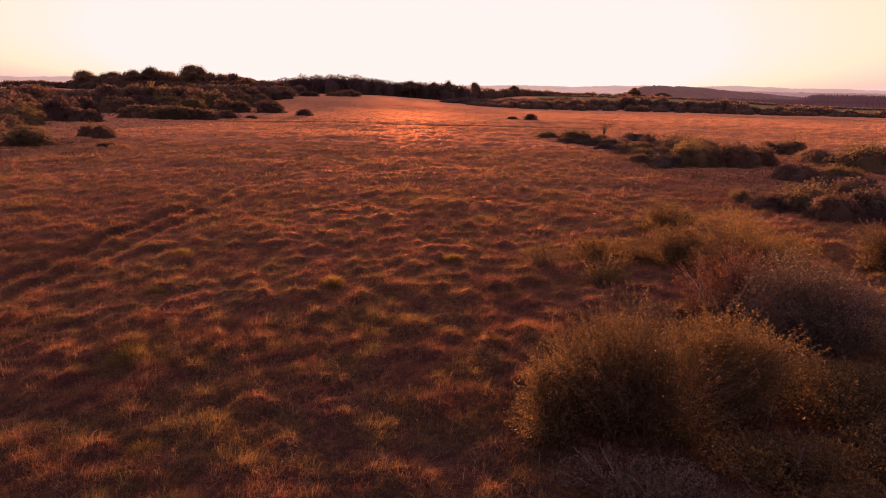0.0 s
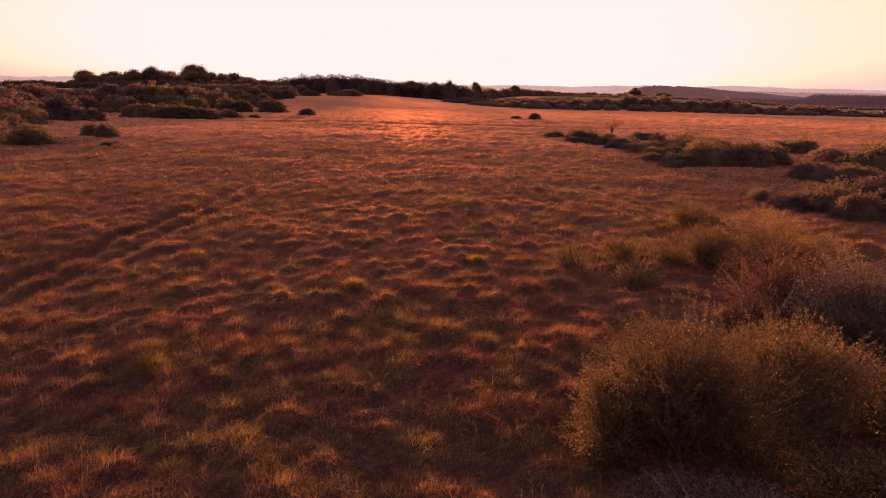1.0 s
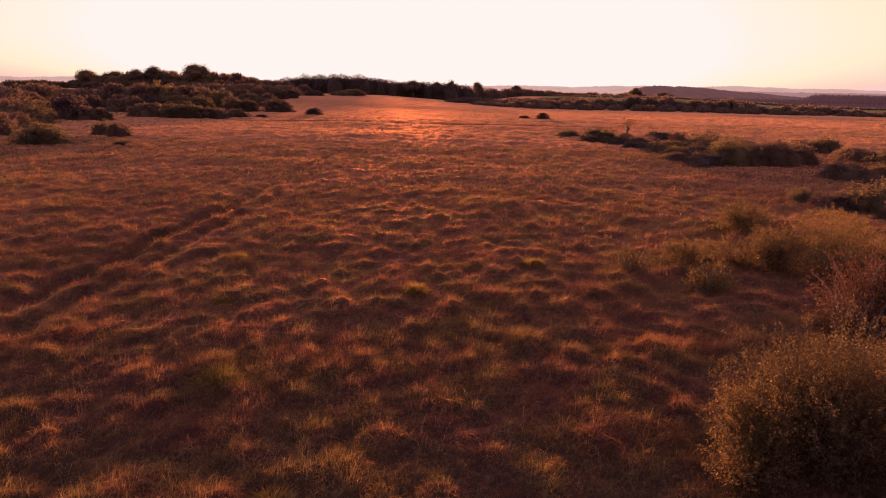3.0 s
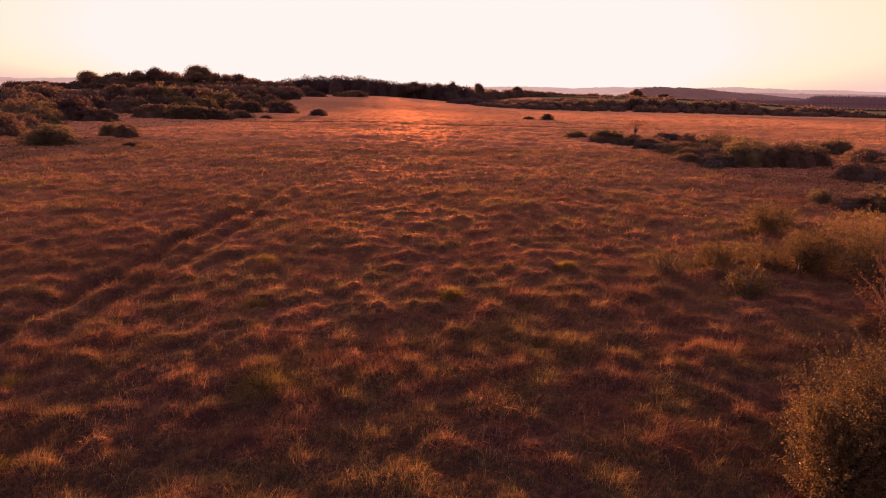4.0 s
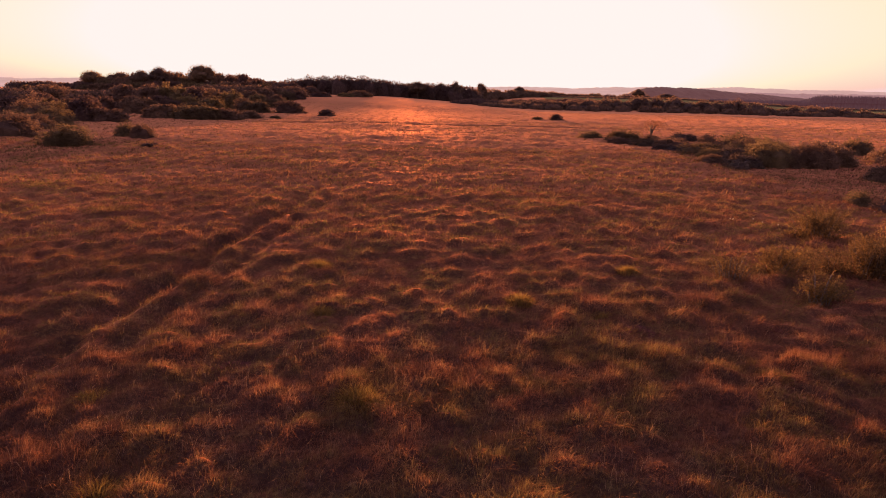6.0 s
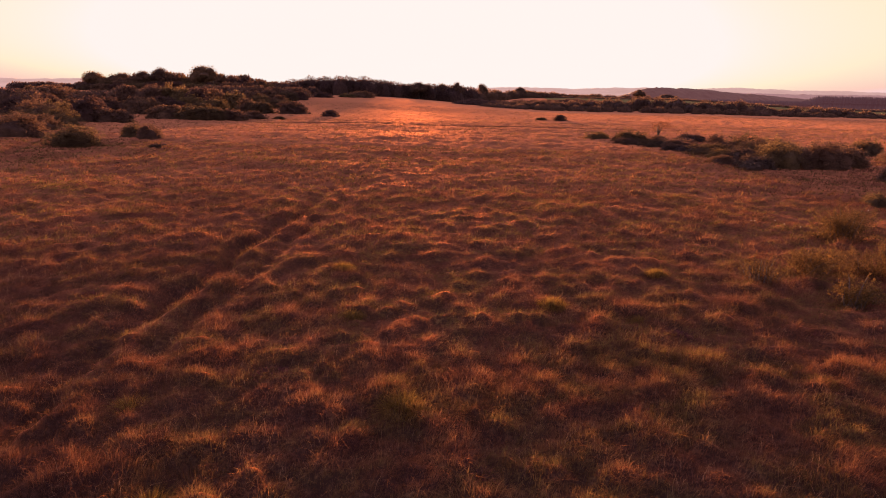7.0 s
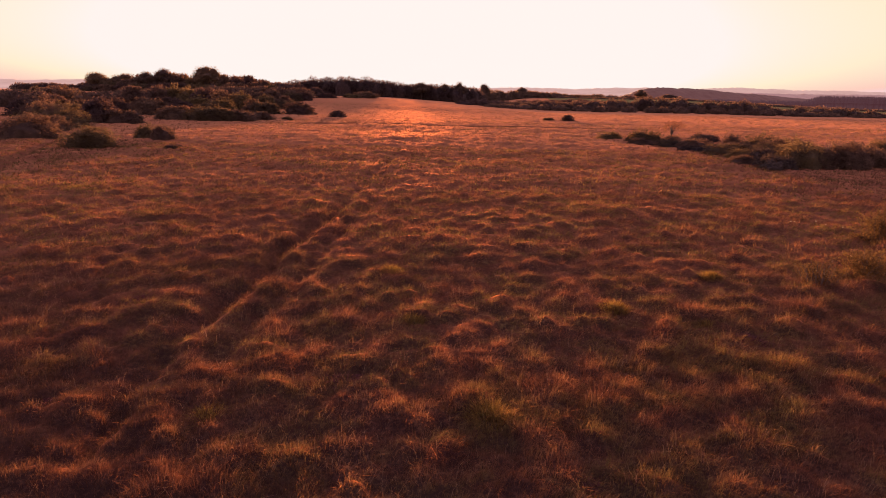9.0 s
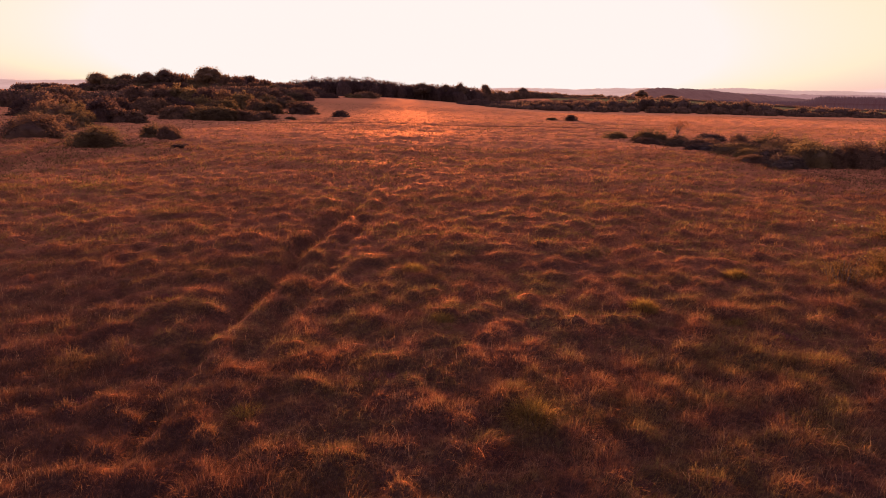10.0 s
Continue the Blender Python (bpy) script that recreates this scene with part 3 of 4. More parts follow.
put(shrub("willow_bush", 44, 2.6, 2.2, 1.5, 300, 46, 0.040, 0.022, WILLOW, BARK, 6, 0.15, 50,
          label="olive sallow bush crowding the birch"), 8.9, 17.6)

# scrub farther out: five patterns, repeated at many sizes
def scrub(seed, h, material, lobes, leaves, leaf=0.028):
    """A dense bush one metre wide: domes down to the ground, thick with small leaves, and shoots that stand out of them."""
    rng = np.random.default_rng(seed)
    root = tagged(new("scrub_bush"), "dark moorland scrub bush", "shrub")
    a, q = rng.uniform(0, 2 * np.pi, lobes), 0.30 * np.sqrt(rng.uniform(0.15, 1, lobes))
    q[0] = 0.04
    c = np.stack((q * np.cos(a), q * np.sin(a), 0 * q), -1)
    r = np.stack((0.52 - q * rng.uniform(0.85, 1.15, lobes), 0.50 - q * rng.uniform(0.85, 1.15, lobes), h * (1.0 - 2.3 * (q / 0.5) ** 2 * rng.uniform(0.25, 0.75, lobes))), -1)
    th, ph = np.meshgrid(np.linspace(0.02, 0.5 * np.pi, 7), np.arange(14) * 2 * np.pi / 14, indexing="ij")
    unit = np.stack((np.sin(th) * np.cos(ph), np.sin(th) * np.sin(ph), np.cos(th)), -1).reshape(-1, 3)

    def lumps(p):
        f = 6.0
        return 1 + 0.42 * soft_noise(p[:, 0] * f + 9 * p[:, 2], p[:, 1] * f + 5 * p[:, 2], seed) + 0.16 * soft_noise(p[:, 0] * 17, p[:, 1] * 17 + p[:, 2] * 13, seed + 1)

    for i in range(4):
        line = bezier(np.array([[0.06 * i - 0.09, 0.03, -0.05]])[:, None], (c[i:i + 1] * 0.6 + np.array([[0, 0, 0.3 * h]]))[:, None], (c[i:i + 1] + np.array([[0, 0, 0.8 * r[i, 2]]]))[:, None], np.linspace(0, 1, 5)[None])
        v, f = tubes(line, 0.014 * np.linspace(1, 0.3, 5)[None], 5)
        part("stem", mesh_of("stem", v, None, f, BARK, True), root)
    k = rng.integers(0, lobes, leaves)
    way = rng.normal(0, 1, (leaves, 3)) * np.array((1, 1, 0.9))
    way[:, 2] = np.abs(way[:, 2])
    way /= np.linalg.norm(way, axis=1)[:, None]
    p = c[k] + way * r[k]
    far = lumps(p) * (1 - 0.16 * rng.uniform(0, 1, leaves) ** 2 + 0.05 * rng.normal(0, 1, leaves))
    p = c[k] + way * r[k] * far[:, None]
    n = 110                                                          # shoots
    j = rng.integers(0, lobes, n)
    tip = rng.normal(0, 0.45, (n, 3)) + np.array((0, 0, 0.8))
    tip /= np.linalg.norm(tip, axis=1)[:, None]
    foot = c[j] + tip * r[j] * 0.9
    grow = (tip + np.array((0, 0, 0.6))) * (0.10 * h * rng.uniform(0.4, 1.6, n))[:, None]
    along = rng.uniform(0, 1, (n, 22, 1))
    shoot = (foot[:, None] + grow[:, None] * along + rng.normal(0, 0.010, (n, 22, 3))).reshape(-1, 3)
    p, way = np.vstack((p, shoot)), np.vstack((way, np.repeat(grow / np.linalg.norm(grow, axis=1)[:, None], 22, 0)))
    p[:, 2] = np.maximum(p[:, 2], 0.01)
    v, f = leaf_mesh(rng, p, way * 0.35 + np.array((0, 0, 0.2)), leaf, 0.68 * leaf)
    heart = (c[:, None] + unit[None] * r[:, None]).reshape(-1, 3)
    heart = np.repeat(c, len(unit), 0) + np.tile(unit, (lobes, 1)) * np.repeat(r, len(unit), 0) * 0.66 * lumps(heart)[:, None]
    cq = ((np.arange(lobes) * len(unit))[:, None, None] + grid_faces(7, 14, wrap=True)[None]).reshape(-1, 4)
    part("foliage", mesh_of("foliage", np.vstack((v, heart)), f, cq + len(v), material), root)
    return root


patterns = [scrub(60 + i, 0.62 + 0.08 * i, (SCRUB, GREY_WILLOW, OLIVE, SCRUB, OLIVE)[i], 7 + i, 7500, 0.031) for i in range(5)]
far_patterns = [scrub(80 + i, 0.62 + 0.08 * i, (SCRUB, OLIVE, SCRUB)[i], 8 + i, 2600, 0.052) for i in range(3)]
MID = (  # x, y, width, height, label
    (24.6, 42.2, 3.3, 1.38, "low dark scrub bush among moor grass"), (24.2, 36.8, 3.8, 1.49, "spreading dark scrub bush among moor grass"), (16.4, 33.6, 1.5, 0.90, "small dark olive bush among moor grass"),
    (16.6, 31.2, 2.2, 1.10, "low brownish scrub bush among moor grass"), (18.6, 31.0, 3.0, 1.75, "olive willow scrub bush among moor grass"), (18.2, 28.0, 2.2, 1.4, "loose olive scrub bush among moor grass"),
    (20.2, 28.4, 2.8, 1.9, "tall olive scrub bush among moor grass"), (10.8, 27.2, 1.4, 0.8, "faint low scrub bush among moor grass"), (22.5, 33.5, 3.0, 1.60, "dark rounded scrub bush among moor grass"),
    (16.6, 73.8, 3.8, 1.62, "rounded scrub bush on the bank"), (19.1, 72.2, 2.6, 1.03, "small scrub bush on the bank"), (23.7, 75.3, 3.9, 1.11, "low scrub bush on the bank"),
    (18.8, 58.3, 5.4, 1.16, "low spreading scrub bush among moor grass"), (21.6, 63.0, 3.0, 1.76, "upright greenish scrub bush among moor grass"), (24.3, 63.0, 4.8, 1.94, "dense brown scrub bush among moor grass"),
    (20.6, 59.9, 4.6, 1.16, "low brown scrub bush among moor grass"), (17.6, 48.5, 3.1, 1.26, "low dark scrub bush among moor grass"), (20.3, 49.8, 3.7, 2.13, "dense dark scrub bush among moor grass"),
    (23.6, 50.2, 4.2, 2.32, "large dark scrub bush among moor grass"), (22.0, 53.5, 4.0, 2.20, "brownish scrub bush among moor grass"), (26.1, 51.9, 3.5, 1.83, "dark scrub bush at the thicket's end"),
    (19.1, 53.5, 2.9, 1.43, "brown scrub bush among moor grass"), (27.5, 61.5, 3.3, 1.21, "low scrub bush among moor grass"), (34.2, 63.8, 3.5, 1.20, "low green scrub bush among moor grass"),
    (35.1, 61.9, 3.0, 1.86, "upright green scrub bush among moor grass"), (33.3, 55.2, 3.8, 1.33, "low dark scrub bush among moor grass"), (34.9, 54.5, 3.2, 1.14, "low dark scrub bush among moor grass"),
    (34.3, 49.4, 5.2, 2.42, "large dark green scrub bush"), (37.6, 50.6, 4.4, 2.22, "dark green scrub bush among moor grass"), (30.2, 46.4, 2.9, 0.98, "low brown scrub bush among moor grass"),
    (20.3, 131.3, 3.2, 1.42, "lone dark bush on the open moor"), (16.8, 133.1, 2.7, 0.80, "low lone bush on the open moor"),
    (13.8, 78.5, 3.3, 1.02, "low brown bush on the bank"), (15.4, 70.7, 3.5, 0.86, "low brown bush on the bank"), (17.3, 67.6, 3.9, 1.04, "low brown bush on the bank"),
    (18.9, 64.6, 4.1, 1.14, "brown scrub bush on the bank"), (17.4, 61.5, 3.5, 0.88, "low scrub bush on the bank"), (18.1, 54.3, 2.9, 1.05, "low scrub bush in the thicket"),
    (16.4, 51.0, 2.3, 0.87, "low outlying scrub bush on grass"), (21.3, 56.8, 2.8, 1.51, "brown scrub bush in the thicket"), (23.5, 58.3, 4.6, 1.79, "tall brown scrub bush in thicket"),
    (26.9, 56.8, 3.2, 1.42, "brown scrub bush in the thicket"),
    # the far side's thickets
    (-34.6, 55.5, 5.3, 2.18, "broad dark bush on the open moor"), (-44.0, 62.6, 6.1, 2.78, "broad dark bush with pale foot"), (-34.0, 64.4, 3.1, 1.85, "rounded scrub bush among moor grass"),
    (-31.6, 62.4, 2.5, 1.76, "rounded brown scrub bush among moor grass"), (-27.9, 55.3, 2.4, 0.67, "low scrub patch among moor grass"), (-51.3, 90.5, 6.2, 4.08, "tall dense dark bush among moor grass"),
    (-48.7, 90.5, 6.0, 2.22, "low wide dark bush among moor grass"), (-49.2, 78.9, 6.1, 3.21, "greyish willow bush among moor grass"), (-53.4, 81.7, 5.3, 3.38, "greyish willow bush among moor grass"),
    (-46.2, 102.9, 6.6, 2.66, "dark scrub bush in the thicket"), (-40.9, 102.1, 8.0, 3.02, "wide dark scrub bush among moor grass"), (-37.9, 105.6, 7.5, 2.22, "low wide scrub bush among moor grass"),
    (-36.1, 113.6, 5.7, 1.95, "low dark scrub bush among moor grass"), (-41.3, 137.6, 6.6, 3.28, "dark rounded bush among moor grass"), (-35.1, 140.2, 7.6, 3.19, "dark bush at the thicket's end"),
    (-24.9, 127.8, 3.7, 1.51, "lone low dark bush among moor grass"), (-32.0, 115.4, 2.3, 0.89, "small lone bush among moor grass"), (-45.0, 240, 9.0, 2.3, "dark bush on the rise"),
    (-33.0, 258, 13.0, 3.0, "wide dark bush on the rise"), (-37.0, 250, 7.0, 2.0, "low bush on the rise"), (-63.9, 99.4, 7.1, 3.73, "tall olive bush in the thicket"),
    (-59.5, 122.5, 5.9, 3.19, "dark bush in the thicket"), (-50.6, 131.3, 7.5, 3.02, "olive bush in the thicket"), (-56.8, 133.1, 7.1, 3.02, "brown bush in the thicket"),
    (-62.2, 111.8, 8.0, 3.28, "olive bush in the thicket"), (-55.1, 165.1, 8.3, 3.37, "brown bush in the thicket"), (-46.2, 158.0, 7.1, 2.66, "brown bush in the thicket"),
    (-62.2, 142.0, 7.1, 3.19, "dark bush in the thicket"), (-44.4, 173.9, 8.0, 3.02, "brown bush in the thicket"), (-69.3, 104.7, 7.1, 3.55, "dark bush in the thicket"),
    (-56.8, 88.7, 5.3, 2.84, "brown bush in the thicket"), (-47.0, 72.2, 4.5, 2.17, "pale-footed bush among moor grass"), (-51.2, 75.3, 5.4, 2.69, "brown bush in the thicket"),
)
rng = np.random.default_rng(8)
used = set()
for i, (x, y, w, h, label) in enumerate(MID):
    kinds = far_patterns if y > 85 else patterns
    src = kinds[i % len(kinds)]
    base = 0.62 + 0.08 * (i % len(kinds))
    ob = copy_thing(src, Matrix()) if src in used else src
    used.add(src)
    big = 0.96 if x < -25 else 1.12
    ob.matrix_basis = stand(ob, x, y, rng.uniform(0, 360), (w * 0.96 * big, w * 0.86 * big, h / base * 0.85 * big))
    tagged(ob, label, "shrub", "scrub bushes on the moor")

# the thicket's rising tiers: x, y, width, top, label
for i, (x, y, w, top, label) in enumerate((
        (-74.0, 150, 7.8, 6.01, "round olive bush in the thicket"),
        (-72.0, 160, 7.7, 5.95, "olive bush in the thicket"),
        (-69.1, 165, 8.8, 6.49, "broad olive bush in the thicket"),
        (-62.0, 162, 7.4, 5.80, "brown bush in the thicket"),
        (-56.8, 158, 6.4, 5.47, "brown rounded bush in the thicket"),
        (-52.4, 158, 6.6, 5.17, "purple-brown bush in the thicket"),
        (-56.9, 190, 7.5, 5.43, "brown bush on the rise"),
        (-55.6, 205, 7.9, 6.08, "brown bush on the rise"),
        (-51.7, 212, 7.3, 5.71, "brown bush on the rise"),
        (-48.4, 218, 4.9, 5.82, "low brown bush on the rise"),
        (-81.2, 135, 7.7, 5.40, "dark broad bush in the thicket"),
        (-87.1, 138, 7.7, 5.08, "dark broad bush in the thicket"),
        (-70.2, 108, 5.6, 4.11, "olive bush in the thicket"),
        (-65.0, 104, 5.3, 3.95, "olive bush in the thicket"),
        (-55.9, 140, 5.9, 4.17, "olive-brown bush in the thicket"),
        (-62.1, 142, 5.5, 3.79, "olive bush in the thicket"),
        (-58.3, 125, 5.0, 3.48, "brown bush in the thicket"),
        (-48.9, 134, 5.5, 3.87, "brown bush in the thicket"),
        (-63.0, 130, 5.2, 3.79, "brown bush in the thicket"),
        (-44.5, 140, 5.0, 3.71, "brown bush in the thicket"),
        (-92.2, 262, 11.7, 8.22, "dark bush below the skyline trees"),
        (-84.2, 260, 11.4, 8.79, "dark bush below the skyline trees"),
        (-75.9, 258, 10.1, 8.94, "dark bush below the skyline trees"),
        (-68.5, 255, 9.3, 8.62, "dark bush below the skyline trees"),
        (-62.1, 252, 8.2, 7.86, "dark bush below the skyline trees"),
        (-56.9, 250, 6.1, 7.32, "dark bush below the skyline trees"),
        (-102.3, 270, 11.2, 8.59, "dark bush below the skyline trees"),
        (-110.0, 272, 11.4, 8.68, "dark bush below the skyline trees"),
        (-118.2, 274, 11.8, 8.54, "dark bush below the skyline trees"),
        (-126.8, 276, 12.1, 8.39, "dark bush below the skyline trees"),
        (-133.9, 276, 11.1, 7.78, "dark bush below the skyline trees"),
        (-140.9, 276, 11.4, 7.39, "dark bush below the skyline trees"),
        (-146.8, 276, 9.7, 6.80, "dark bush below the skyline trees"),
        (-142.7, 300, 12.0, 10.28, "dark bush below the skyline trees"),
        (-140.0, 306, 10.1, 12.27, "dark bush below the skyline trees"),
        (-135.7, 308, 12.0, 12.68, "dark bush below the skyline trees"),
        (-128.1, 308, 11.8, 13.36, "dark bush below the skyline trees"),
        (-121.1, 306, 10.9, 12.70, "dark bush below the skyline trees"),
        (-115.2, 300, 8.1, 11.64, "dark bush below the skyline trees"),
        (-98.3, 296, 8.3, 12.88, "dark bush below the skyline trees"),
        (-92.0, 290, 9.8, 11.87, "dark bush below the skyline trees"),
        (-151.7, 300, 8.9, 9.34, "dark bush below the skyline trees"),
        (-80.4, 270, 9.0, 11.98, "dark bush below the skyline trees"),
        (-73.2, 262, 8.1, 10.16, "dark bush below the skyline trees"),
        (-51.7, 180, 6.3, 4.58, "brown bush on the rise"),
        (-73.0, 225, 9.0, 6.64, "brown bush on the rise"),
        (-81.7, 228, 10.2, 7.05, "brown bush on the rise"),
        (-87.2, 222, 9.3, 6.47, "brown bush on the rise"),
        (-47.3, 182, 5.6, 4.52, "brown bush on the rise"),
        (-58.8, 100, 5.4, 3.42, "greyish willow bush in the thicket"),
        (-56.5, 92, 5.1, 3.37, "greyish willow bush in the thicket"),
        (-59.4, 106, 5.1, 3.54, "olive bush in the thicket"),
        (-59.6, 112, 5.2, 3.70, "olive bush in the thicket"),
        (-96.5, 170, 8.2, 4.41, "dark bush below the skyline trees"),
        (-93.3, 172, 7.3, 4.21, "dark bush below the skyline trees"))):
    ob = copy_thing(far_patterns[i * 2 % 3], Matrix())
    ob.matrix_basis = stand(ob, x, y, rng.uniform(0, 360), (w, w, (top - ground_z(x, y)) / (0.62 + 0.08 * (i * 2 % 3))))
    tagged(ob, label, "shrub", "bushes of the far thicket")

# trees in the thicket and on the skyline
for x, y, top, w, seed, label in (
        (-83, 170, 6.0, 8.6, 1, "round-headed small tree above the thicket"), (-84, 190, 6.6, 14.0, 2, "broad low tree above the thicket"),
        (-76, 190, 6.0, 9.5, 3, "low round tree above the thicket"), (-65, 180, 5.9, 10.4, 4, "rounded tree behind the thicket"),
        (-85, 140, 5.6, 11.5, 5, "broad olive tree in the thicket"), (-72, 112, 4.6, 8.0, 6, "low olive tree in the thicket"),
        (-162, 310, 13.2, 12.0, 11, "round-headed skyline tree in dark leaf"), (-152, 315, 12.8, 12.8, 12, "round-headed skyline tree in dark leaf"),
        (-137, 305, 13.8, 10.6, 13, "narrow skyline tree in dark leaf"), (-131, 310, 15.4, 12.4, 14, "tall skyline tree with open crown"),
        (-126, 320, 13.6, 12.0, 15, "skyline tree in the row"), (-118, 322, 12.2, 9.0, 18, "low skyline tree in the row"), (-108, 300, 16.7, 13.6, 16, "large domed skyline tree"),
        (-97, 320, 13.4, 12.0, 17, "low domed skyline tree"), (-13, 420, 14.2, 13.0, 21, "skyline tree on the ridge"), (2, 430, 14.0, 8.0, 22, "skyline tree on the ridge"),
        (12, 430, 14.6, 10.0, 23, "skyline tree on the ridge"), (34, 500, 15.8, 11.0, 24, "skyline tree on the ridge"), (77, 600, 15.6, 11.0, 25, "far skyline tree in dark leaf"),
        (252, 800, 20.0, 16.0, 26, "lone domed tree on the far hedge"), (250, 700, 13.6, 20.0, 27, "clump of far hedge trees")):
    z = ground_z(x, y)
    far = y > 250
    put(tree("tree", seed, w, 1.10 * (top - z), 6500 if far else 4500, 0.34 if far else 0.24, TREE_LEAF if far else SCRUB, label, 0.02 if far else -0.12, 20), x, y)

# the small half-bare tree on the bank
put(tree("hawthorn_tree", 77, 4.2, 2.7, 700, 0.09, BIRCH, "small half-bare hawthorn with dark twiggy limbs", 0.26, 15, heart=0.0), 20.3, 76.0)


def thicket(name, seed, lumps, per, leaf, material, label, category):
    """A far belt of wood that nobody could count: many leaf sprays over rows of crowns."""
    rng = np.random.default_rng(seed)
    lumps = np.array(lumps)
    z = land(lumps[:, 0], lumps[:, 1])
    mid = np.stack((lumps[:, 0], lumps[:, 1], z + 0.12 * lumps[:, 3]), -1)
    rad = np.stack((lumps[:, 2] * 0.5, lumps[:, 2] * 0.45, lumps[:, 3] * 0.88), -1)
    k = np.repeat(np.arange(len(lumps)), int(2.3 * per))
    way = rng.normal(0, 1, (len(k), 3))
    way[:, 2] = np.where(way[:, 2] < -0.25, -way[:, 2], way[:, 2])
    way /= np.linalg.norm(way, axis=1)[:, None]
    v, f = leaf_mesh(rng, mid[k] + way * rad[k] * rng.uniform(0.80, 1.02, (len(k), 1)), way * 0.2, leaf * 0.75, leaf * 0.65)
    cv, q = cores(rng, mid, rad * 0.80, 7, 12)
    return tagged(new(name, mesh_of(name, np.vstack((v, cv)), f, q + len(v), material)), label, category, kind="stuff")


def belt(seed, line, gap, w, least=0.88, most=1.06):
    """Crowns strung along a line of (x, y, height)."""
    rng = np.random.default_rng(seed)
    lumps = []
    for (x0, y0, h0), (x1, y1, h1) in zip(line, line[1:]):
        n = max(1, int(math.hypot(x1 - x0, y1 - y0) / gap))
        for i in range(n):
            f = (i + rng.uniform(0, 0.8)) / n
            lumps.append((x0 + (x1 - x0) * f, y0 + (y1 - y0) * f + rng.uniform(-4, 4), w * rng.uniform(0.7, 1.2), (h0 + (h1 - h0) * f) * rng.uniform(least, most)))
    return lumps


thicket("far_wood", 3, belt(1, ((-112, 415, 7.0), (-95, 418, 8.8), (-84, 420, 11.3), (-72, 420, 11.8), (-60, 420, 12.4), (-44, 420, 12.1), (-33, 420, 10.3), (-23, 425, 9.8), (-13, 425, 10.7), (4, 428, 10.9), (25, 440, 10.5)), 3.0, 15), 300, 1.0, WOOD_LEAF,
        "dark rounded wood along the skyline ridge", "wood")
thicket("far_wood", 4, belt(2, ((22, 470, 9.0), (55, 560, 7.5), (77, 600, 6.5), (101, 650, 6.0), (130, 690, 5.5), (180, 700, 5.0)), 4, 12, 0.7, 1.25), 160, 1.3, WOOD_LEAF, "far hedgerow trees on the skyline", "wood")
thicket("far_wood", 5, belt(3, ((-208, 330, 3.4), (-196, 330, 3.4), (-182, 325, 2.8), (-165, 318, 6.2), (-120, 318, 7.5), (-105, 316, 8.5), (-88, 312, 7.5), (-81, 300, 5.5), (-61, 262, 4.5), (-52, 262, 3.5)), 3.2, 10), 240, 0.9, WOOD_LEAF,
        "dark scrubby wood below the skyline trees", "wood")
thicket("far_wood", 6, belt(4, ((-112, 160, 4.2), (-88, 150, 4.4), (-80, 175, 4.4), (-70, 200, 4.8), (-60, 225, 4.0), (-50, 235, 3.2)), 2.6, 8), 220, 0.62, SCRUB,
        "dense olive and brown thicket on the rise", "thicket")
thicket("hedgerow", 7, belt(5, ((26, 300, 2.2), (34, 275, 2.8), (60, 275, 3.8), (76, 295, 4.6), (89, 298, 5.4), (107, 282, 5.8), (123, 270, 5.6), (133, 268, 3.2), (151, 258, 3.4), (170, 258, 2.3), (190, 255, 2.0), (260, 250, 2.2)), 2.4, 8, 0.72, 1.3), 150, 0.7, WOOD_LEAF,
        "wide dark hedgerow across the flat moor", "hedge")
thicket("hedgerow", 11, belt(9, ((14, 268, 1.3), (30, 258, 2.0), (48, 252, 2.4), (70, 258, 2.8), (95, 258, 3.0), (120, 248, 2.6), (150, 240, 1.5), (185, 238, 1.2)), 5.5, 7), 150, 0.62, SCRUB,
        "loose brown scrub along the hedgerow's foot", "hedge")
thicket("hedgerow", 12, belt(11, ((8, 292, 2.2), (30, 322, 3.0), (60, 338, 3.0), (92, 350, 2.6), (70, 380, 3.0), (30, 370, 3.0), (12, 340, 2.6)), 2.6, 9, 0.7, 1.2), 130, 0.7, SCRUB,
        "brown scrub at the moor's far edge", "hedge")
thicket("hedgerow", 8, belt(6, ((110, 600, 2.2), (200, 600, 2.6), (276, 600, 2.6), (318, 600, 2.4), (360, 585, 2.2), (410, 540, 2.2), (480, 470, 2.4), (600, 420, 2.4)), 2.2, 7), 70, 0.6, WOOD_LEAF,
        "thin dark hedgerow between pasture fields", "hedge")
thicket("hedgerow", 9, belt(7, ((120, 800, 6.0), (252, 800, 7.0), (285, 790, 5.0)), 5, 14), 90, 1.0, WOOD_LEAF, "far dark hedgerow on the rise", "hedge")


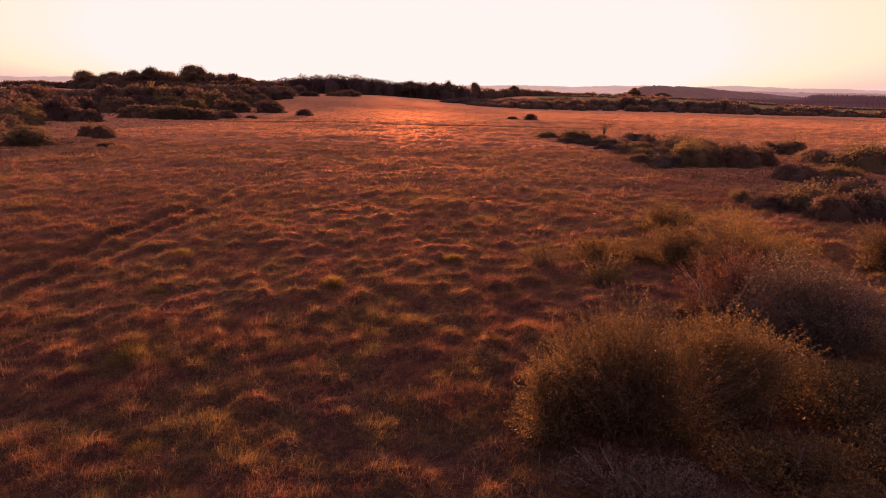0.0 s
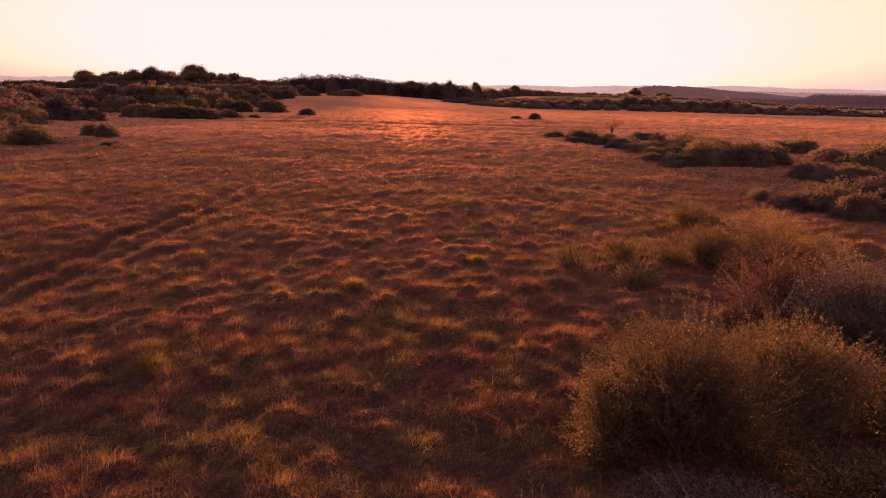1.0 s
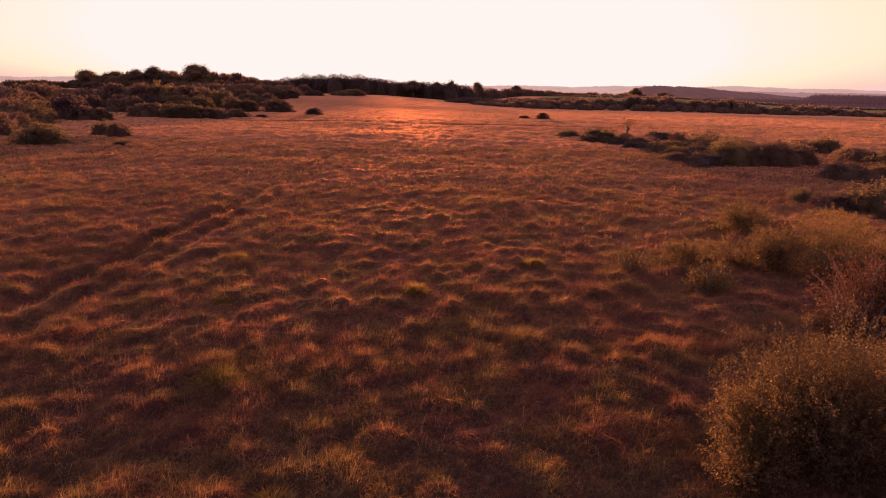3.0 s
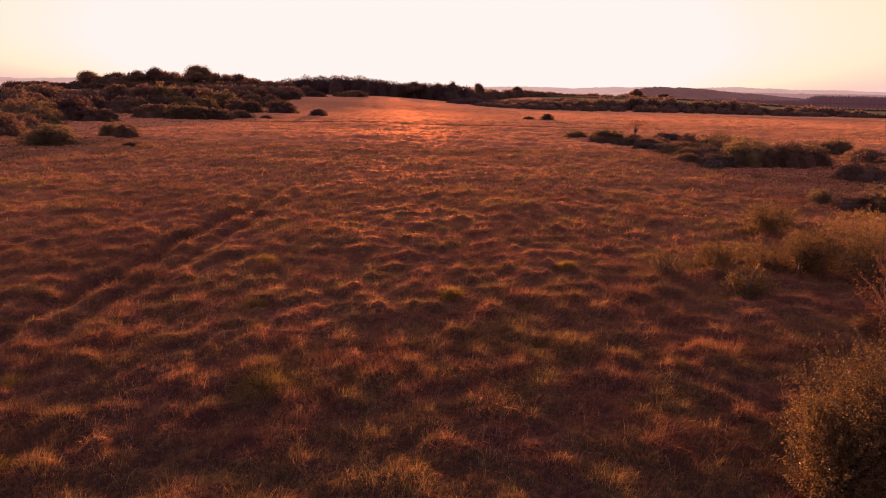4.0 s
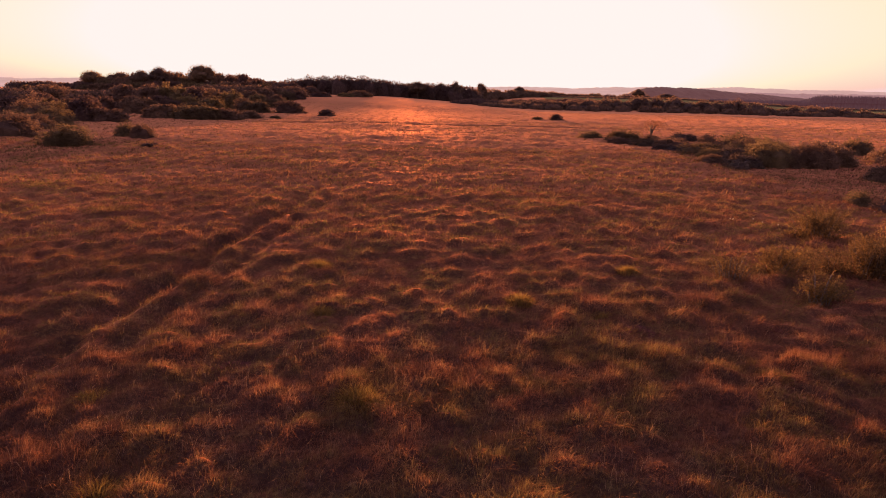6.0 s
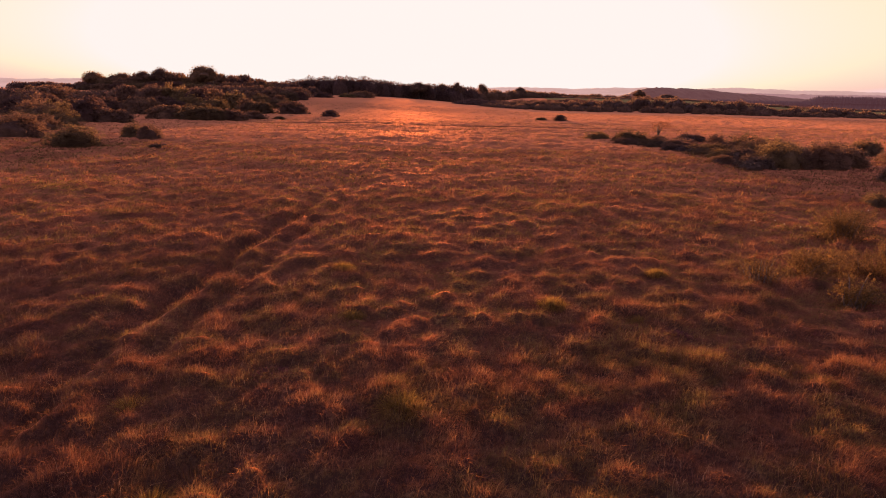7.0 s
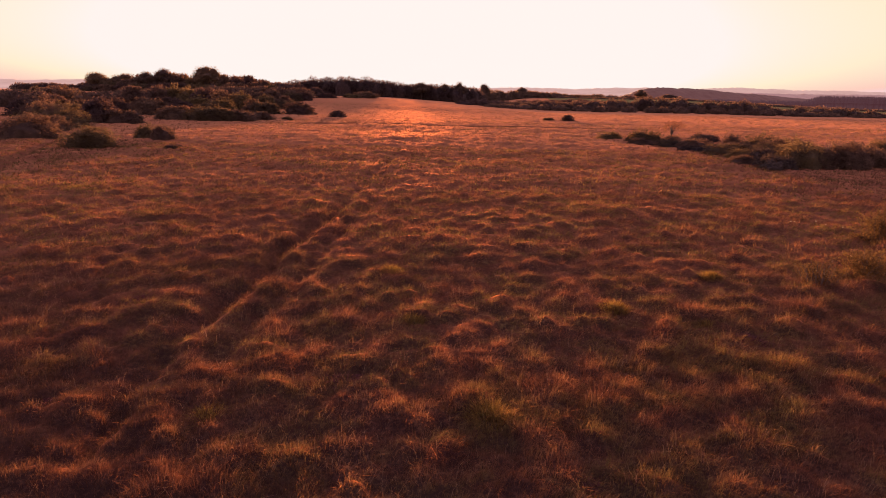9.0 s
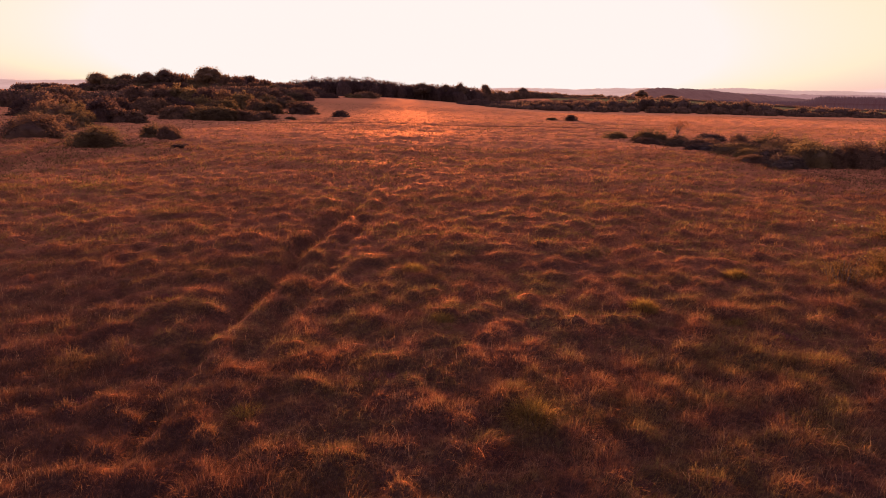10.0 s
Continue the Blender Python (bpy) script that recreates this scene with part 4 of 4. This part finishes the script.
def conifers(name, seed):
    """The far plantation, near a kilometre off: rows of narrow conifers joined in one."""
    rng = np.random.default_rng(seed)
    verts, tris, n = [], [], 0
    for x in np.arange(400, 920, 1.6):
        for row in range(4):
            px, py = x + rng.uniform(-1.5, 1.5), 905 - (x - 520) * 0.15 + row * 5 + rng.uniform(-2, 2)
            h = (10.5 + 8.0 * float(smooth(520, 548, x))) * rng.uniform(0.96, 1.03) + 0.3 * row
            for tier in range(4):
                z0, z1 = h * (0.35 + 0.14 * tier), h * min(0.62 + 0.14 * tier, 1.0)
                r = 3.0 * (1 - tier / 5.0)
                a = rng.uniform(0, 6.28) + np.arange(6) * 2 * np.pi / 6
                rr = r * rng.uniform(0.75, 1.15, 6)
                verts += [(px + c, py + q, z0 * (tier > 0) + rng.uniform(-0.5, 0.3)) for c, q in zip(np.cos(a) * rr, np.sin(a) * rr)] + [(px, py, z1)]
                tris += [(n + i, n + (i + 1) % 6, n + 6) for i in range(6)]
                n += 7
    return tagged(new(name, mesh_of(name, verts, tris, None, FAR_CONIFER)), "hazy dark conifer plantation beyond the pasture", "wood", kind="stuff")


conifers("far_plantation", 5)


def field(name, corners, material, label, lift=0.25):
    """A field draped over the land between four corners."""
    u, v = np.meshgrid(np.linspace(0, 1, 24), np.linspace(0, 1, 24))
    a, b, c, d = [np.array(p, float) for p in corners]
    p = (a * (1 - u[..., None]) + b * u[..., None]) * (1 - v[..., None]) + (d * (1 - u[..., None]) + c * u[..., None]) * v[..., None]
    z = land(p[..., 0], p[..., 1]) + lift
    verts = np.stack((p[..., 0], p[..., 1], z), -1).reshape(-1, 3)
    return tagged(new(name, mesh_of(name, verts, None, grid_faces(24, 24), material, True)), label, "field", kind="structure")


field("field_1", ((58, 335), (230, 300), (335, 575), (95, 590)), PASTURE, "green pasture behind the hedgerow")
field("field_2", ((232, 298), (520, 300), (610, 400), (337, 570)), PASTURE, "green pasture strip behind the hedgerow")
field("field_3", ((372, 600), (620, 450), (700, 520), (430, 700)), STUBBLE, "pale mown field below the plantation")
field("field_4", ((70, 640), (200, 620), (260, 780), (120, 780)), PASTURE, "far green pasture on the skyline")


def hills(name, line, depth, seed, material, label, tops=1.0):
    """A far ridge of hills along (x, y, height) with a gentle front."""
    xs = np.linspace(line[0][0], line[-1][0], 600)
    ys = np.interp(xs, [p[0] for p in line], [p[1] for p in line])
    zs = np.interp(xs, [p[0] for p in line], [p[2] for p in line])
    zs = zs + 0.06 * zs * (soft_noise(xs * 0.012, xs * 0, seed) + 0.6 * soft_noise(xs * 0.05, xs * 0, seed + 1) + 0.5 * soft_noise(xs * 0.14, xs * 0, seed + 2))
    step = xs[1] - xs[0]                           # woods and hedges along the top
    zs = zs + tops * (1.6 * soft_noise(xs / (3 * step), xs * 0, seed + 3) + 1.2 * soft_noise(xs / (1.3 * step), xs * 0, seed + 4)) * smooth(-0.1, 0.25, soft_noise(xs / (22 * step), xs * 0, seed + 5))
    rows = []
    for i, f in enumerate(np.linspace(0, 1, 24)):
        crowns = 1.4 * tops * (soft_noise(xs / (2.2 * step), xs * 0 + 0.9 * i, seed + 7) + 0.5) * (f < 1)
        rows.append(np.stack((xs, ys - depth * (1 - f), -2 + (zs + 2) * f * f * (3 - 2 * f) + crowns), -1))
    rows.append(np.stack((xs, ys + depth, 0 * xs - 2), -1))
    return tagged(new(name, mesh_of(name, np.concatenate(rows), None, grid_faces(25, 600), material, True)), label, "hills", kind="structure")


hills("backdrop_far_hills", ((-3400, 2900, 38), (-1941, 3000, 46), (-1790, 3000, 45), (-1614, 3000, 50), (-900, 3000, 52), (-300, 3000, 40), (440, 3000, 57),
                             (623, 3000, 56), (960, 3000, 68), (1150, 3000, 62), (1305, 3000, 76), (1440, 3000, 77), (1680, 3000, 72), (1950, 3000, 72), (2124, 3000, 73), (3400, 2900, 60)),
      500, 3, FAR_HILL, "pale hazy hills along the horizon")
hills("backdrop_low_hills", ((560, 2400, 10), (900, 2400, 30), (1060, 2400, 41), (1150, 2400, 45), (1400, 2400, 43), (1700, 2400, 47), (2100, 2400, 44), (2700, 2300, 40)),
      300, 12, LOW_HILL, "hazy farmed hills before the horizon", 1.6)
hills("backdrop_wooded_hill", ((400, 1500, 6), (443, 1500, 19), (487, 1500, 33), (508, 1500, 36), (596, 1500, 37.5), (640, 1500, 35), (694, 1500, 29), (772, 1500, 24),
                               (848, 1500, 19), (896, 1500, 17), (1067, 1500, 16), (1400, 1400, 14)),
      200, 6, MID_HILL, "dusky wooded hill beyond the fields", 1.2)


# ---- small plants in the grass ----
def tuft(name, seed, r, h, count, wide, material, label, category):
    rng = np.random.default_rng(seed)
    a, q = rng.uniform(0, 2 * np.pi, count), np.sqrt(rng.uniform(0, 1, count))
    x, y = np.cos(a) * q * r, np.sin(a) * q * r
    z = 0.45 * h * (1 - q * q) - 0.04
    v, f = blades(rng, x, y, z, h * rng.uniform(0.5, 1.1, count), 0.9 * x / r + rng.normal(0, 0.3, count), 0.9 * y / r + rng.normal(0, 0.3, count), wide * rng.uniform(0.7, 1.3, count))
    return tagged(new(name, mesh_of(name, v, f, None, material)), label, category)


def top_z(x, y):
    return float(height(np.array([x]), np.array([y]))[0])


sedge = tuft("sedge_tuft", 1, 0.42, 0.42, 900, 0.009, SEDGE, "yellow-green sedge tuft in the moor grass", "sedge")
for i, (x, y, s) in enumerate(((-6.3, 11.9, 1.1), (-3.0, 16.8, 1.0), (-9.2, 9.4, 1.0), (1.0, 12.8, 0.8), (-1.2, 16.0, 0.8), (-7.6, 16.2, 0.9), (-10.6, 12.0, 0.9), (0.4, 19.5, 0.9), (-4.6, 8.6, 0.8), (-8.3, 20.0, 1.0))):
    ob = sedge if i == 0 else copy_thing(sedge, Matrix())
    ob.matrix_basis = Matrix.Translation((x, y, top_z(x, y) - 0.10)) @ Matrix.Rotation(i * 2.1, 4, "Z") @ Matrix.Scale(0.72 * s, 4)
    tagged(ob, group="sedge tufts")
heather = tuft("heather_clump", 2, 0.40, 0.26, 1300, 0.011, HEATHER, "purple-brown heather clump in the moor grass", "heather")
for i, (x, y, s) in enumerate(((-0.77, 15.1, 1.1), (-0.2, 15.6, 0.9), (2.4, 15.5, 0.9), (-11.9, 9.2, 1.2), (-13.4, 12.6, 1.2), (-5.2, 10.2, 0.9), (-8.8, 13.2, 1.0),
                               (-2.6, 12.0, 0.9), (-14.0, 17.5, 1.2), (0.2, 17.3, 0.8), (-16.5, 20.5, 1.1), (-6.9, 7.9, 1.0))):
    ob = heather if i == 0 else copy_thing(heather, Matrix())
    ob.matrix_basis = Matrix.Translation((x, y, top_z(x, y) - 0.08)) @ Matrix.Rotation(i * 1.7, 4, "Z") @ Matrix.Diagonal((0.85 * s, 0.7 * s, 0.6 * s, 1))
    tagged(ob, group="heather clumps")


def cotton_grass(seed):
    """A thin stem with a white fluffy head."""
    rng = np.random.default_rng(seed)
    root = tagged(new("cotton_grass"), "white cotton grass head on a thin stem", "cotton grass", "cotton grass heads")
    line = np.array([[[0, 0, -0.1], [0.01, 0, 0.2], [0.03, 0.01, 0.4], [0.06, 0.02, 0.58]]])
    v, q = tubes(line, np.array([[0.006, 0.005, 0.004, 0.004]]), 4)
    part("stem", mesh_of("stem", v, None, q, SEDGE, True), root)
    way = rng.normal(0, 1, (60, 3))
    way /= np.linalg.norm(way, axis=1)[:, None]
    v, f = leaf_mesh(rng, np.array((0.06, 0.02, 0.59)) + way * 0.012, way, 0.028, 0.014)
    part("head", mesh_of("head", v, f, None, COTTON), root, "white fluffy seed head")
    return root


cotton = cotton_grass(1)
for i, (x, y) in enumerate(((6.7, 26.9), (6.8, 26.7), (7.3, 26.3), (7.6, 26.1), (8.1, 25.8), (13.4, 29.9), (14.6, 29.8), (-11.0, 8.2))):
    ob = cotton if i == 0 else copy_thing(cotton, Matrix())
    ob.matrix_basis = Matrix.Translation((x, y, top_z(x, y) - 0.12)) @ Matrix.Rotation(i * 2.3, 4, "Z") @ Matrix.Scale(0.6 + 0.1 * (i % 3), 4)
